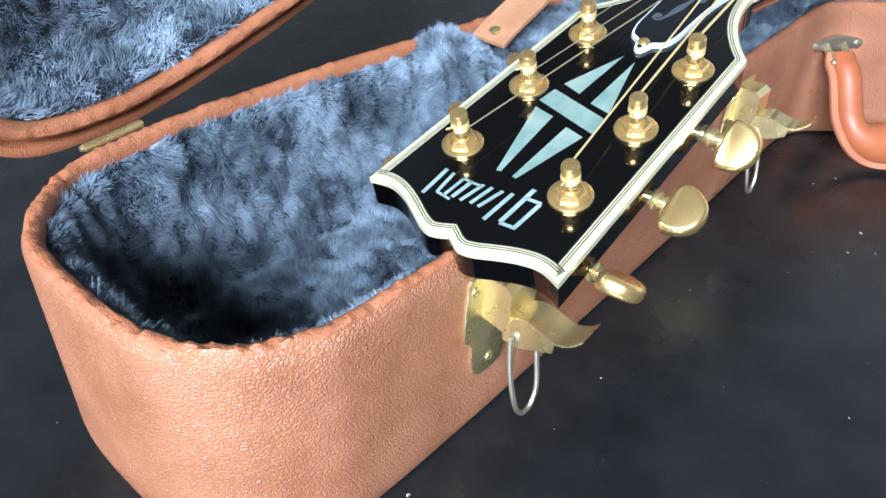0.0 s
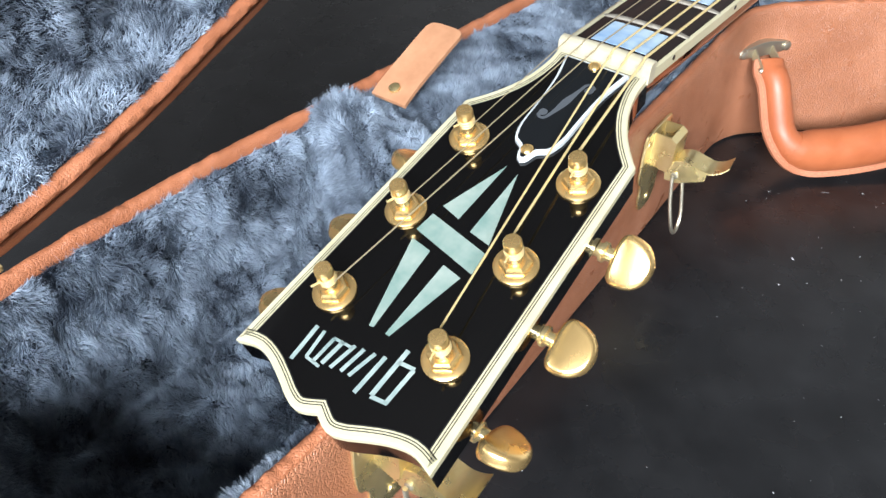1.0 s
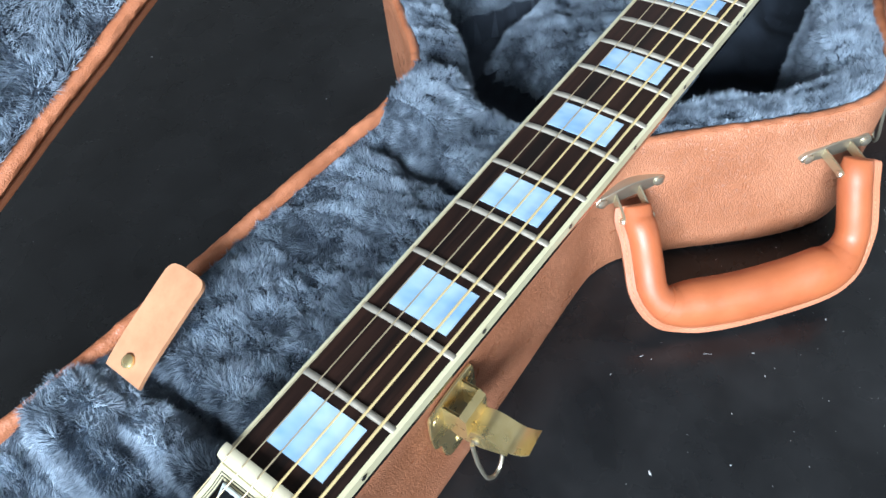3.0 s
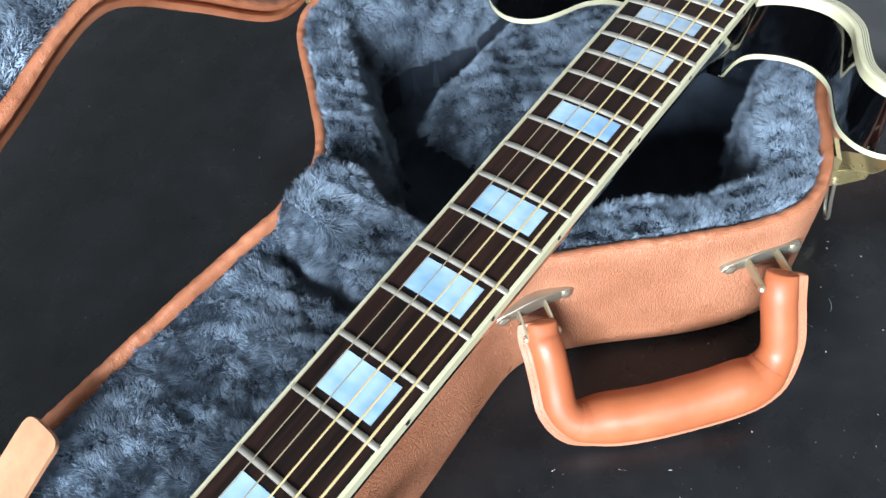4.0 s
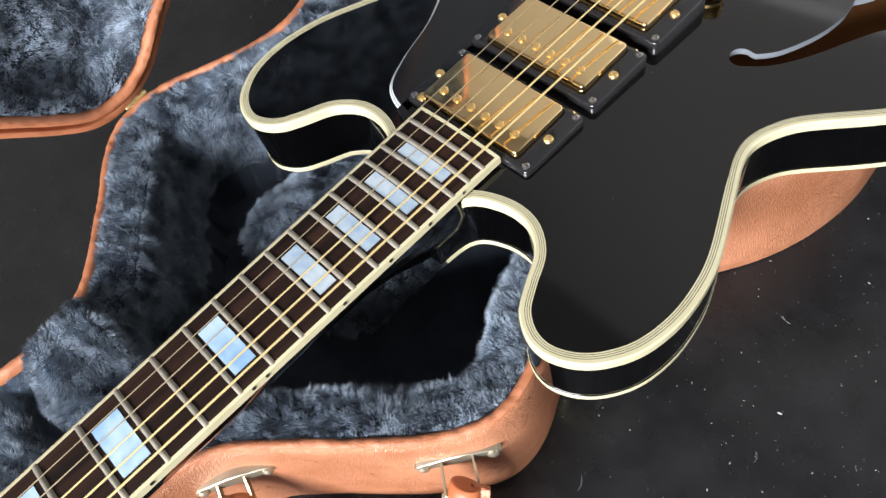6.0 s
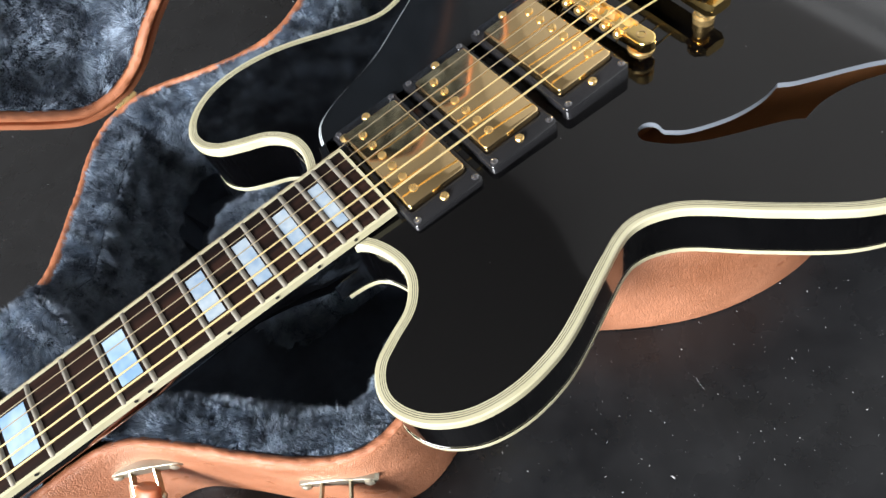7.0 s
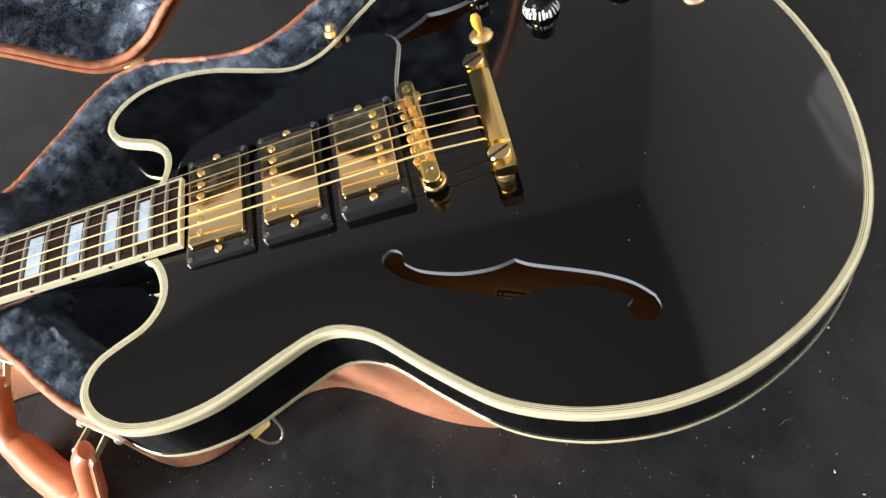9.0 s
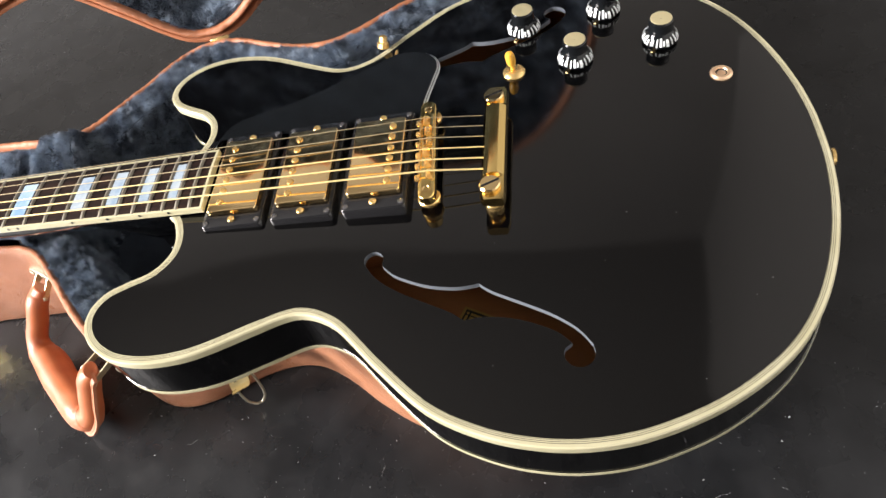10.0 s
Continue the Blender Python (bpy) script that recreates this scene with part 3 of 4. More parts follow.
# carrying handle with its two mounts
handle = group_of("handle", case)
handle["label"] = "stitched tan leather carrying handle"
path = [(0.2500, -0.0105, 0.0745), (0.2490, -0.0114, 0.0730), (0.2458, -0.0142, 0.0680), (0.2415, -0.0205, 0.0620), (0.2352, -0.0285, 0.0480), (0.2285, -0.0370, 0.035), (0.2305, -0.0465, 0.0255), (0.2420, -0.0575, 0.0205), (0.2570, -0.0735, 0.0205), (0.2750, -0.0900, 0.0220),
        (0.2935, -0.1060, 0.0255), (0.3085, -0.1165, 0.0310), (0.3205, -0.1175, 0.042), (0.3265, -0.1125, 0.056), (0.3315, -0.1072, 0.068), (0.3353, -0.1042, 0.0760), (0.3395, -0.1022, 0.0812), (0.3405, -0.1018, 0.0826)]
path = spline(path, 5)
radii, flats = [], []
for i in range(len(path)):
    q = i / (len(path) - 1)
    middle = float(smooth01(q, 0.30, 0.43) - smooth01(q, 0.60, 0.71))
    end = float(1 - smooth01(q, 0.0, 0.16) + smooth01(q, 0.84, 1.0))
    tip = float(1 - smooth01(q, -0.02, 0.035) + smooth01(q, 0.965, 1.02))
    radii.append(0.0094 + 0.0052 * middle - 0.0014 * end - 0.0045 * tip)
    flats.append(0.98 + 0.12 * middle - 0.42 * end)
mesh("grip", *tube(path, radii, 18, flats), GRIP_LEATHER, handle, "padded leather grip")
outer = [Vector(p) for p in path]
centre = Vector((0.292, -0.06, 0.07))
flange = []
for i, p in enumerate(outer):
    t = (outer[min(i + 1, len(outer) - 1)] - outer[max(i - 1, 0)]).normalized()
    away = (p - centre)
    away = (away - t * away.dot(t)).normalized()
    flange.append((p + away * (radii[i] - 0.002), p + away * (radii[i] + 0.0046), t.cross(away).normalized()))
vs, fs = [], []
for a, b, w in flange:
    vs += [tuple(a + w * 0.0016), tuple(b + w * 0.0012), tuple(b - w * 0.0012), tuple(a - w * 0.0016)]
for i in range(len(flange) - 1):
    fs += [(4 * i + q, 4 * i + (q + 1) % 4, 4 * i + 4 + (q + 1) % 4, 4 * i + 4 + q) for q in range(4)]
fs += [(0, 1, 2, 3), tuple(4 * (len(flange) - 1) + q for q in range(4))]
threads = []
for i in range(8, len(flange) - 8):
    (a, b, w), (c, e, u) = flange[i], flange[i + 1]
    for side in (-1, 1):
        p, q = a.lerp(b, 0.62) + w * 0.0014 * side, c.lerp(e, 0.62) + u * 0.0014 * side
        threads.append(tube([tuple(p.lerp(q, 0.15)), tuple(p.lerp(q, 0.75))], 0.00042, 6))
tagged(mesh("stitching", *join_shapes(*threads), TAB_LEATHER, handle, "pale thread stitches"), "pale thread stitches", kind="stuff")
mesh("seam_flap", vs, fs, FLAP_LEATHER, handle, "stitched seam flap")
for i in (int(len(path) * 0.36), int(len(path) * 0.66)):
    mesh("collar", *tube(path[i - 1: i + 2], [radii[j] + 0.00022 for j in (i - 1, i, i + 1)], 18, [flats[j] for j in (i - 1, i, i + 1)]), GRIP_LEATHER, handle, "leather seam collar")
def wall_pose(x, z):
    """On the near wall of the case at x: x along the wall, -y outwards."""
    near = [p for p in CASE if p[1] < CASE_Y]
    near.sort()
    xs_, ys_ = [p[0] for p in near], [p[1] for p in near]
    rise = (np.interp(x + 0.015, xs_, ys_) - np.interp(x - 0.015, xs_, ys_)) / 0.03
    y = (np.interp(x + 0.015, xs_, ys_) + np.interp(x - 0.015, xs_, ys_)) / 2
    return pose(x, float(y), z, 0, 0, math.degrees(math.atan(float(rise))))


lens_shape = even(spline([(-0.024, 0.0), (-0.021, 0.0032), (-0.011, 0.0050), (0.0, 0.0064), (0.011, 0.0050), (0.021, 0.0032), (0.024, 0.0), (0.021, -0.0032), (0.011, -0.0040), (0.0, -0.0044), (-0.011, -0.0040), (-0.021, -0.0032)], 3, True), 0.003)
PINS = (((0.2391, -0.0089, 0.0690), (0.2531, -0.0187, 0.0672)), ((0.3289, -0.0974, 0.0772), (0.3416, -0.1110, 0.0752)))
for wx, pin in zip((0.2555, 0.348), PINS):
    m = wall_pose(wx, 0.0775)
    mesh("mount", *moved(slab(lens_shape, -0.004, 0.0026, 0.0008), pose(0, 0, 0, 90)), NICKEL, handle, "nickel handle mount", place=m, sharp=30)
    for sx in (-0.019, 0.019):
        mesh("rivet", *moved(lathe([(0.0034, 0.002), (0.0031, 0.0038), (0.0015, 0.0046), (0.0003, 0.0047)], 14), m @ pose(sx, 0, 0, 90)), NICKEL, handle)
    a, b = Vector(pin[0]), Vector(pin[1])
    axle = (b - a).normalized()
    for end, way in ((a, -1), (b, 1)):
        local = m.inverted() @ end
        start = m @ Vector((local.x * 0.92, 0.001, 0.0015))
        run = (end - start).normalized()
        wide = axle.cross(run).normalized()
        flat = run.cross(wide).normalized()
        vs = []
        for q, half in ((-0.001, 0.0030), (0.004, 0.0030), ((end - start).length, 0.0024), ((end - start).length + 0.0018, 0.0014)):
            vs += [tuple(start + run * q + wide * w * half + flat * h * 0.0006) for w, h in ((-1, -1), (1, -1), (1, 1), (-1, 1))]
        fs = [(4 * i + q, 4 * i + (q + 1) % 4, 4 * i + 4 + (q + 1) % 4, 4 * i + 4 + q) for i in range(3) for q in range(4)] + [(0, 1, 2, 3), (12, 13, 14, 15)]
        mesh("side_plate", vs, fs, AGED, handle, "flat aged brass side plate", smooth=False)
        head = Matrix.Translation(end) @ (axle * way).to_track_quat("Z", "Y").to_matrix().to_4x4()
        mesh("pin_head", *moved(lathe([(0.0021, 0.0), (0.0023, 0.0010), (0.0017, 0.0020), (0.0004, 0.0023)], 12), head), NICKEL, handle, "small bright pin head")
    mesh("pin", *tube([tuple(a), tuple(b)], 0.0012, 8), NICKEL, handle)

# pull tab of the small compartment
tab = group_of("pull_tab", case)
tab["label"] = "light tan leather pull tab with a brass snap"
line = spline([(0.002, 0.1312, 0.1045), (0.007, 0.1315, 0.1072), (0.016, 0.1312, 0.112), (0.030, 0.1302, 0.119), (0.044, 0.1292, 0.126), (0.0545, 0.1285, 0.1305)], 9)
vs, fs = [], []
for i, (x, y, z) in enumerate(line):
    q = i / (len(line) - 1)
    half = 0.0125 * (0.45 + 0.55 * math.sqrt(max(0.0, 1 - max(0.0, (q - 0.88) / 0.12) ** 2)))
    vs += [(x, y - half, z), (x, y + half, z), (x + 0.0008, y + half, z - 0.0022), (x + 0.0008, y - half, z - 0.0022)]
for i in range(len(line) - 1):
    fs += [(4 * i + q, 4 * i + (q + 1) % 4, 4 * i + 4 + (q + 1) % 4, 4 * i + 4 + q) for q in range(4)]
fs += [(0, 1, 2, 3), tuple(4 * (len(line) - 1) + q for q in range(4))]
mesh("tab", vs, fs, TAB_LEATHER, tab)
mesh("snap", *moved(lathe([(0.0036, 0), (0.0034, 0.0012), (0.002, 0.0018), (0.0003, 0.0019)], 16), pose(0.0085, 0.1315, 0.1085, 0, -22)), BRASS, tab, "brass snap")


# ---- the guitar ----
guitar = tagged(group_of("electric_guitar", None, pose(0, 0, 0.174)), "glossy black semi-hollow electric guitar with cream binding and gold hardware", "guitar")
SCALE = 0.6287


def fret_x(k):
    return SCALE * (1 - 2 ** (-k / 12))


def board_half(x):
    return 0.0215 + 0.0073 * x / 0.457


def rim_z(x):
    """Edge of the top."""
    return -0.0088 - 0.049 * (x - 0.44)


def back_z(x):
    """Edge of the back."""
    return -0.0526 - 0.040 * (x - 0.44)


def crown_z(x):
    """Middle of the top."""
    return -0.0074 - 0.040 * (x - 0.44)


def side_z(x, h):
    """Heights over -0.02 count from the edge of the top, those below -DEPTH + 0.02 from the edge of the back."""
    return rim_z(x) + h if h > -0.02 else back_z(x) + DEPTH + h


SIDE = [(0.4290, 0.0260), (0.4375, 0.0310), (0.4430, 0.0420), (0.4450, 0.0540), (0.4425, 0.0655), (0.4335, 0.0765), (0.4185, 0.0840), (0.4060, 0.0915),
        (0.3988, 0.1025), (0.3978, 0.1140), (0.4030, 0.1262), (0.4125, 0.1360), (0.4270, 0.1438), (0.4465, 0.1472), (0.4670, 0.1458), (0.4870, 0.1405),
        (0.5190, 0.1265), (0.5360, 0.1192), (0.5480, 0.1172), (0.5610, 0.1208), (0.5750, 0.1300), (0.6000, 0.1560), (0.6310, 0.1840), (0.6620, 0.1990),
        (0.6920, 0.2060), (0.7220, 0.2070), (0.7550, 0.2010), (0.7940, 0.1845), (0.8280, 0.1600), (0.8500, 0.1330), (0.8660, 0.1000), (0.8775, 0.0600)]
wing = spline([(0.412, 0.0245)] + SIDE + [(0.8830, 0.020), (0.8830, -0.020)], 8)
wing = [p for p in wing if p[1] >= 0]
BODY = even([(x, -y) for x, y in wing] + [p for p in reversed(wing)], 0.004)
DEPTH = 0.0395


def at_neck(a, b):
    return a[0] < 0.4145 and max(abs(a[1]), abs(b[1])) < 0.0248


# arch of top and back: a stretched membrane over the outline
GX, GY = np.arange(0.388, 0.896, 0.004), np.arange(-0.216, 0.217, 0.004)
gx, gy = np.meshgrid(GX, GY, indexing="ij")
free = inside(np.stack([gx.ravel(), gy.ravel()], 1), inset(BODY, 0.005)).reshape(gx.shape)
membrane = np.zeros(gx.shape)
for _ in range(2600):
    nxt = 0.25 * (np.roll(membrane, 1, 0) + np.roll(membrane, -1, 0) + np.roll(membrane, 1, 1) + np.roll(membrane, -1, 1)) + 1.0
    membrane = np.where(free, nxt, 0)
membrane /= membrane.max()
membrane = 1 - (1 - membrane) ** 2
for _ in range(3):
    membrane = (membrane * 4 + np.roll(membrane, 1, 0) + np.roll(membrane, -1, 0) + np.roll(membrane, 1, 1) + np.roll(membrane, -1, 1)) / 8


def arch(x, y):
    i = np.clip((np.asarray(x) - GX[0]) / 0.004, 0, len(GX) - 2)
    j = np.clip((np.asarray(y) - GY[0]) / 0.004, 0, len(GY) - 2)
    a, b = i.astype(int), j.astype(int)
    u, w = i - a, j - b
    return (membrane[a, b] * (1 - u) * (1 - w) + membrane[a + 1, b] * u * (1 - w) + membrane[a, b + 1] * (1 - u) * w + membrane[a + 1, b + 1] * u * w)


def top_z(x, y):
    x, y = np.asarray(x, float), np.asarray(y, float)
    return rim_z(x) + (crown_z(x) - rim_z(x)) * arch(x, y)


# sound holes: one edge, turned half round for the other
upper = spline([(598.6, -85.3), (606, -92.5), (618, -98.5), (632, -103.2), (648, -105.2), (661, -103.6)], 4)
upper += spline([(661, -103.6), (668, -109), (680, -115.2), (693, -121.6), (706, -128.8), (718, -138), (726, -148.5)], 4)[1:]
arc = np.linspace(radians(32), radians(-215), 20)[1:-1]
ball = [(718.2 + 8.6 * math.cos(a), -153.6 + 8.6 * math.sin(a)) for a in arc]
small_ball = [(720.6 + 6.4 * math.cos(a), -151.9 + 6.4 * math.sin(a)) for a in arc]
MID = (656.5, -116.2)
F_HOLE = [(x / 1000, y / 1000) for x, y in upper + ball + [(2 * MID[0] - x, 2 * MID[1] - y) for x, y in upper + small_ball]]
F_HOLES = [F_HOLE, [(x, -y) for x, y in F_HOLE]]

flat_edge = inset(BODY, 0.0050)
xy, tri = sheet(flat_edge, F_HOLES, 0.006)
p3 = np.column_stack([xy, top_z(xy[:, 0], xy[:, 1])])
mesh("body_top", p3, [tuple(map(int, t)) for t in tri], GLOSS, guitar, "mirror-glossy black arched top", sharp=80)
for hole in F_HOLES:
    k = len(hole)
    zz = top_z([x for x, _ in hole], [y for _, y in hole])
    vs = [(x, y, z) for (x, y), z in zip(hole, zz)] + [(x, y, z - 0.0038) for (x, y), z in zip(hole, zz)]
    mesh("f_hole_edge", vs, [(i, (i + 1) % k, k + (i + 1) % k, k + i) for i in range(k)], HOLE_EDGE, guitar, "pale cut edge of the sound hole")
v, f, s = band(BODY, [(0.0, -0.0062), (0.0004, -0.0066), (0.0004, -DEPTH + 0.0042), (0.0, -DEPTH + 0.0040)], lambda x, y, h: (x, y, side_z(x, h)))
mesh("body_side", v, f, GLOSS, guitar, "glossy black side")
xy2, tri2 = sheet(even(inset(BODY, 0.003), 0.006), [], 0.012)
p4 = np.column_stack([xy2, back_z(xy2[:, 0]) - 0.0045 * arch(xy2[:, 0], xy2[:, 1])])
mesh("body_back", p4, [tuple(map(int, t)) for t in tri2], GLOSS, guitar, "glossy black back", sharp=80)
p4 = np.column_stack([xy2, back_z(xy2[:, 0]) + 0.0035 - 0.0040 * arch(xy2[:, 0], xy2[:, 1])])
mesh("back_inside", p4, [tuple(map(int, t)) for t in tri2], INSIDE, guitar, "bare brown wood inside the body", sharp=80)
v, f, s = band(BODY, [(0.0040, -DEPTH + 0.003), (0.0040, -0.003)], lambda x, y, h: (x, y, side_z(x, h)))
mesh("side_inside", v, f, INSIDE, guitar, "bare brown wood inside the body")
for sy in (-1, 1):
    ring = [(x, sy * 0.0525 + y) for x, y in ((0.47, 0.001), (0.80, 0.001), (0.80, -0.001), (0.47, -0.001))]
    mesh("centre_block_side", *slab(ring, -0.066, -0.024), INSIDE, guitar)

v, f, s = band(BODY, [(0.0004, -0.0066), (0.0, -0.0062), (-0.0002, -0.0060), (-0.0002, -0.0008), (0.0006, 0.0001), (0.0024, 0.0001)], lambda x, y, h: (x, y, rim_z(x) + h), None, at_neck)
mesh("top_binding", v, f, CREAM, guitar, "cream top binding")
lines = [0.0024, 0.00272, 0.0034, 0.00372, 0.0044, 0.00472, 0.0054]
v, f, s = band(BODY, [(q, 0.00012) for q in lines], lambda x, y, h: (x, y, rim_z(x) + h), [0, 1, 0, 1, 0, 1], at_neck)
mesh("purfling", v, f, [BLACK_LINE, CREAM], guitar, "thin black and white inlaid lines", slots=s)
v, f, s = band(BODY, [(0.0, -DEPTH + 0.0040), (-0.0002, -DEPTH + 0.0038), (-0.0002, -DEPTH + 0.0006), (0.0008, -DEPTH), (0.0032, -DEPTH)], lambda x, y, h: (x, y, side_z(x, h)), None, at_neck)
mesh("back_binding", v, f, CREAM, guitar, "cream back binding")

# paper label seen through the sound hole
label = group_of("label", guitar, pose(0.663, -0.1235, back_z(0.66) + 0.0018, 0, 2.3, -25))
mesh("paper", *box(-0.030, 0.030, -0.020, 0.020, 0, 0.0003), PAPER, label, "yellowed paper label", smooth=False)
for y, w in ((0.0175, 0.0016), (0.0145, 0.0008), (-0.0175, 0.0016), (-0.0145, 0.0008)):
    mesh("printed_line", *box(-0.028, 0.028, y - w / 2, y + w / 2, 0.0003, 0.0004), INK, label, smooth=False)
for x in (-0.0275, -0.0245, 0.0275, 0.0245):
    mesh("printed_line", *box(x - 0.0006, x + 0.0006, -0.018, 0.018, 0.0003, 0.0004), INK, label, smooth=False)
for i in range(5):
    mesh("printed_bar", *box(-0.018 + 0.002 * (i % 2), 0.017 - 0.004 * (i % 3), 0.009 - 0.0045 * i, 0.0108 - 0.0045 * i, 0.0003, 0.0004), INK, label, smooth=False)

# neck, heel and headstock
HEAD_TILT = radians(16.8)
END = 0.4625
vs, fs, ks = [], [], 14
xs = np.linspace(-0.004, 0.448, 24)
for x in xs:
    half, deep = board_half(x) - 0.0002, 0.0175 + 0.004 * x / 0.45
    deep += 0.030 * float(smooth01(x, 0.360, 0.418)) ** 1.3
    for k in range(ks + 1):
        a = math.pi * k / ks
        vs.append((x, half * math.cos(a), -0.0055 - deep * math.sin(a) ** 0.8))
for i in range(len(xs) - 1):
    fs += [(i * (ks + 1) + k, i * (ks + 1) + k + 1, (i + 1) * (ks + 1) + k + 1, (i + 1) * (ks + 1) + k) for k in range(ks)]
    fs.append((i * (ks + 1), (i + 1) * (ks + 1), (i + 1) * (ks + 1) + ks, i * (ks + 1) + ks))
fs += [tuple(range(ks + 1)), tuple(range((len(xs) - 1) * (ks + 1), len(xs) * (ks + 1)))]
mesh("neck", vs, fs, GLOSS, guitar, "glossy black neck")


def board_z(y):
    return -y * y / (2 * 0.305)


def strip(x0, x1, edges, z_top, z_low, parts=8):
    """A slightly domed slab of the fingerboard between two lines across."""
    vs, fs = [], []
    for x in (x0, x1):
        lo, hi = edges(x)
        for k in range(parts + 1):
            y = lo + (hi - lo) * k / parts
            vs += [(x, y, board_z(y) + z_top), (x, y, z_low)]
    m = 2 * (parts + 1)
    for k in range(parts):
        a = 2 * k
        fs += [(a, a + 2, m + a + 2, m + a), (a + 1, a + 3, m + a + 3, m + a + 1), (a, a + 2, a + 3, a + 1), (m + a, m + a + 2, m + a + 3, m + a + 1)]
    fs += [(0, 1, m + 1, m), (2 * parts, 2 * parts + 1, m + 2 * parts + 1, m + 2 * parts)]
    return vs, fs


mesh("fingerboard", *strip(0.0, END - 0.0018, lambda x: (-board_half(x) + 0.0018, board_half(x) - 0.0018), -0.0012, -0.0066), WOOD, guitar, "dark streaked wooden fingerboard")
for sy in (-1, 1):
    mesh("board_binding", *strip(0.0, END - 0.0018, lambda x: (sy * board_half(x), sy * (board_half(x) - 0.0018)), -0.0010, -0.0068, 1), CREAM, guitar, "cream fingerboard binding")
mesh("board_end_binding", *strip(END - 0.0018, END, lambda x: (-board_half(x), board_half(x)), -0.0010, -0.0068), CREAM, guitar, "cream fingerboard binding")
for k in range(1, 23):
    x, half = fret_x(k), board_half(fret_x(k)) - 0.0012
    vs, fs, m = [], [], 7
    for j in range(9):
        y = -half + 2 * half * j / 8
        lift = 0.35 if j in (0, 8) else 1.0
        vs += [(x + 0.00148 * math.cos(a), y, board_z(y) - 0.0013 + lift * 0.0014 * math.sin(a)) for a in np.linspace(0, math.pi, m)]
    for j in range(8):
        fs += [(j * m + q, j * m + q + 1, (j + 1) * m + q + 1, (j + 1) * m + q) for q in range(m - 1)]
    fs += [tuple(range(m)), tuple(range(8 * m, 9 * m))]
    mesh("fret", vs, fs, FRET, guitar)
for k in (1, 3, 5, 7, 9, 12, 15, 17, 19, 21):
    a, b = (fret_x(k - 1) if k > 1 else 0.003), fret_x(k)
    mid, long = (a + b) / 2, (b - a) * 0.66 if k > 1 else (b - a) * 0.68
    wide = 0.60 if k < 14 else 0.58
    mesh("block_inlay", *strip(mid - long / 2, mid + long / 2, lambda x: (-wide * board_half(x), wide * board_half(x)), -0.00085, -0.0035), PEARL if k < 13 else PEARL_SHEEN, guitar, "iridescent blue pearl block inlay")
    for off in ((-0.004, 0.004) if k == 12 else (0,)):
        x = (fret_x(k - 1) + fret_x(k)) / 2 + off
        mesh("side_dot", *moved(lathe([(0.0011, 0), (0.0011, 0.0003)], 12), pose(x, -board_half(x) - 0.0001, -0.0036, 90)), BLACK_LINE, guitar)
nut_shape = [(-0.0052, 0.0), (-0.0050, 0.0012), (-0.0038, 0.0022), (-0.0012, 0.0026), (-0.0001, 0.0022), (-0.0001, -0.0065), (-0.0055, -0.0065)]
vs, fs = [], []
for y in np.linspace(-0.0217, 0.0217, 13):
    vs += [(x, y, z + board_z(y) * 0.8) for x, z in nut_shape]
k = len(nut_shape)
for j in range(12):
    fs += [(j * k + q, j * k + (q + 1) % k, (j + 1) * k + (q + 1) % k, (j + 1) * k + q) for q in range(k)]
fs += [tuple(range(k)), tuple(range(12 * k, 13 * k))]
mesh("nut", vs, fs, IVORY, guitar, "ivory-coloured nut")

# headstock in its own frame: x along it away from the nut, y across (treble plus), z out of its face
head_frame = Matrix.Translation((-0.006, 0, -0.0035)) @ Matrix(((-math.cos(HEAD_TILT), 0, -math.sin(HEAD_TILT), 0), (0, -1, 0, 0), (-math.sin(HEAD_TILT), 0, math.cos(HEAD_TILT), 0), (0, 0, 0, 1))) @ pose(0, 0, 0, -1.4)
headstock = group_of("headstock", guitar, head_frame)
headstock["label"] = "black open-book headstock with cream binding and pearl inlay"
ear = spline([(-0.001, 0.0212), (0.009, 0.0212), (0.022, 0.0246), (0.034, 0.0312), (0.0440, 0.0395)], 5)
book = spline([(0.1798, 0.0440), (0.1775, 0.0355), (0.1790, 0.0275), (0.1825, 0.0195), (0.1860, 0.0125), (0.1872, 0.0065), (0.1842, 0.0)], 4)
one = even(ear, 0.004, False) + even([ear[-1], book[0]], 0.012, False)[1:] + even(book, 0.0025, False)[1:]
HEAD = one + [(x, -y) for x, y in reversed(one[:-1])]
top_face = inset(HEAD, 0.0046)
xyh, trih = sheet(top_face, [], 0.02)
mesh("face", [(x, y, 0) for x, y in xyh], [tuple(map(int, t)) for t in trih], GLOSS, headstock, "glossy black face", smooth=False)
v, f, s = band(HEAD, [(0.0003, -0.0036), (0.0003, -0.0150), (0.0030, -0.0155)], lambda x, y, h: (x, y, h))
f.append(tuple(range(2 * len(HEAD), 3 * len(HEAD))))
mesh("core", v, f, GLOSS, headstock, "black headstock side and back")
v, f, s = band(HEAD, [(0.0003, -0.0036), (0.0, -0.0034), (0.0, -0.0006), (0.0007, 0.0001), (0.0024, 0.0001)], lambda x, y, h: (x, y, h))
mesh("head_binding", v, f, CREAM, headstock, "cream headstock binding")
v, f, s = band(HEAD, [(q, 0.0001) for q in (0.0024, 0.0028, 0.0033, 0.0037, 0.0043, 0.0048)], lambda x, y, h: (x, y, h), [0, 1, 0, 1, 0])
mesh("head_purfling", v, f, [BLACK_LINE, CREAM], headstock, "thin black lines in cream", slots=s)


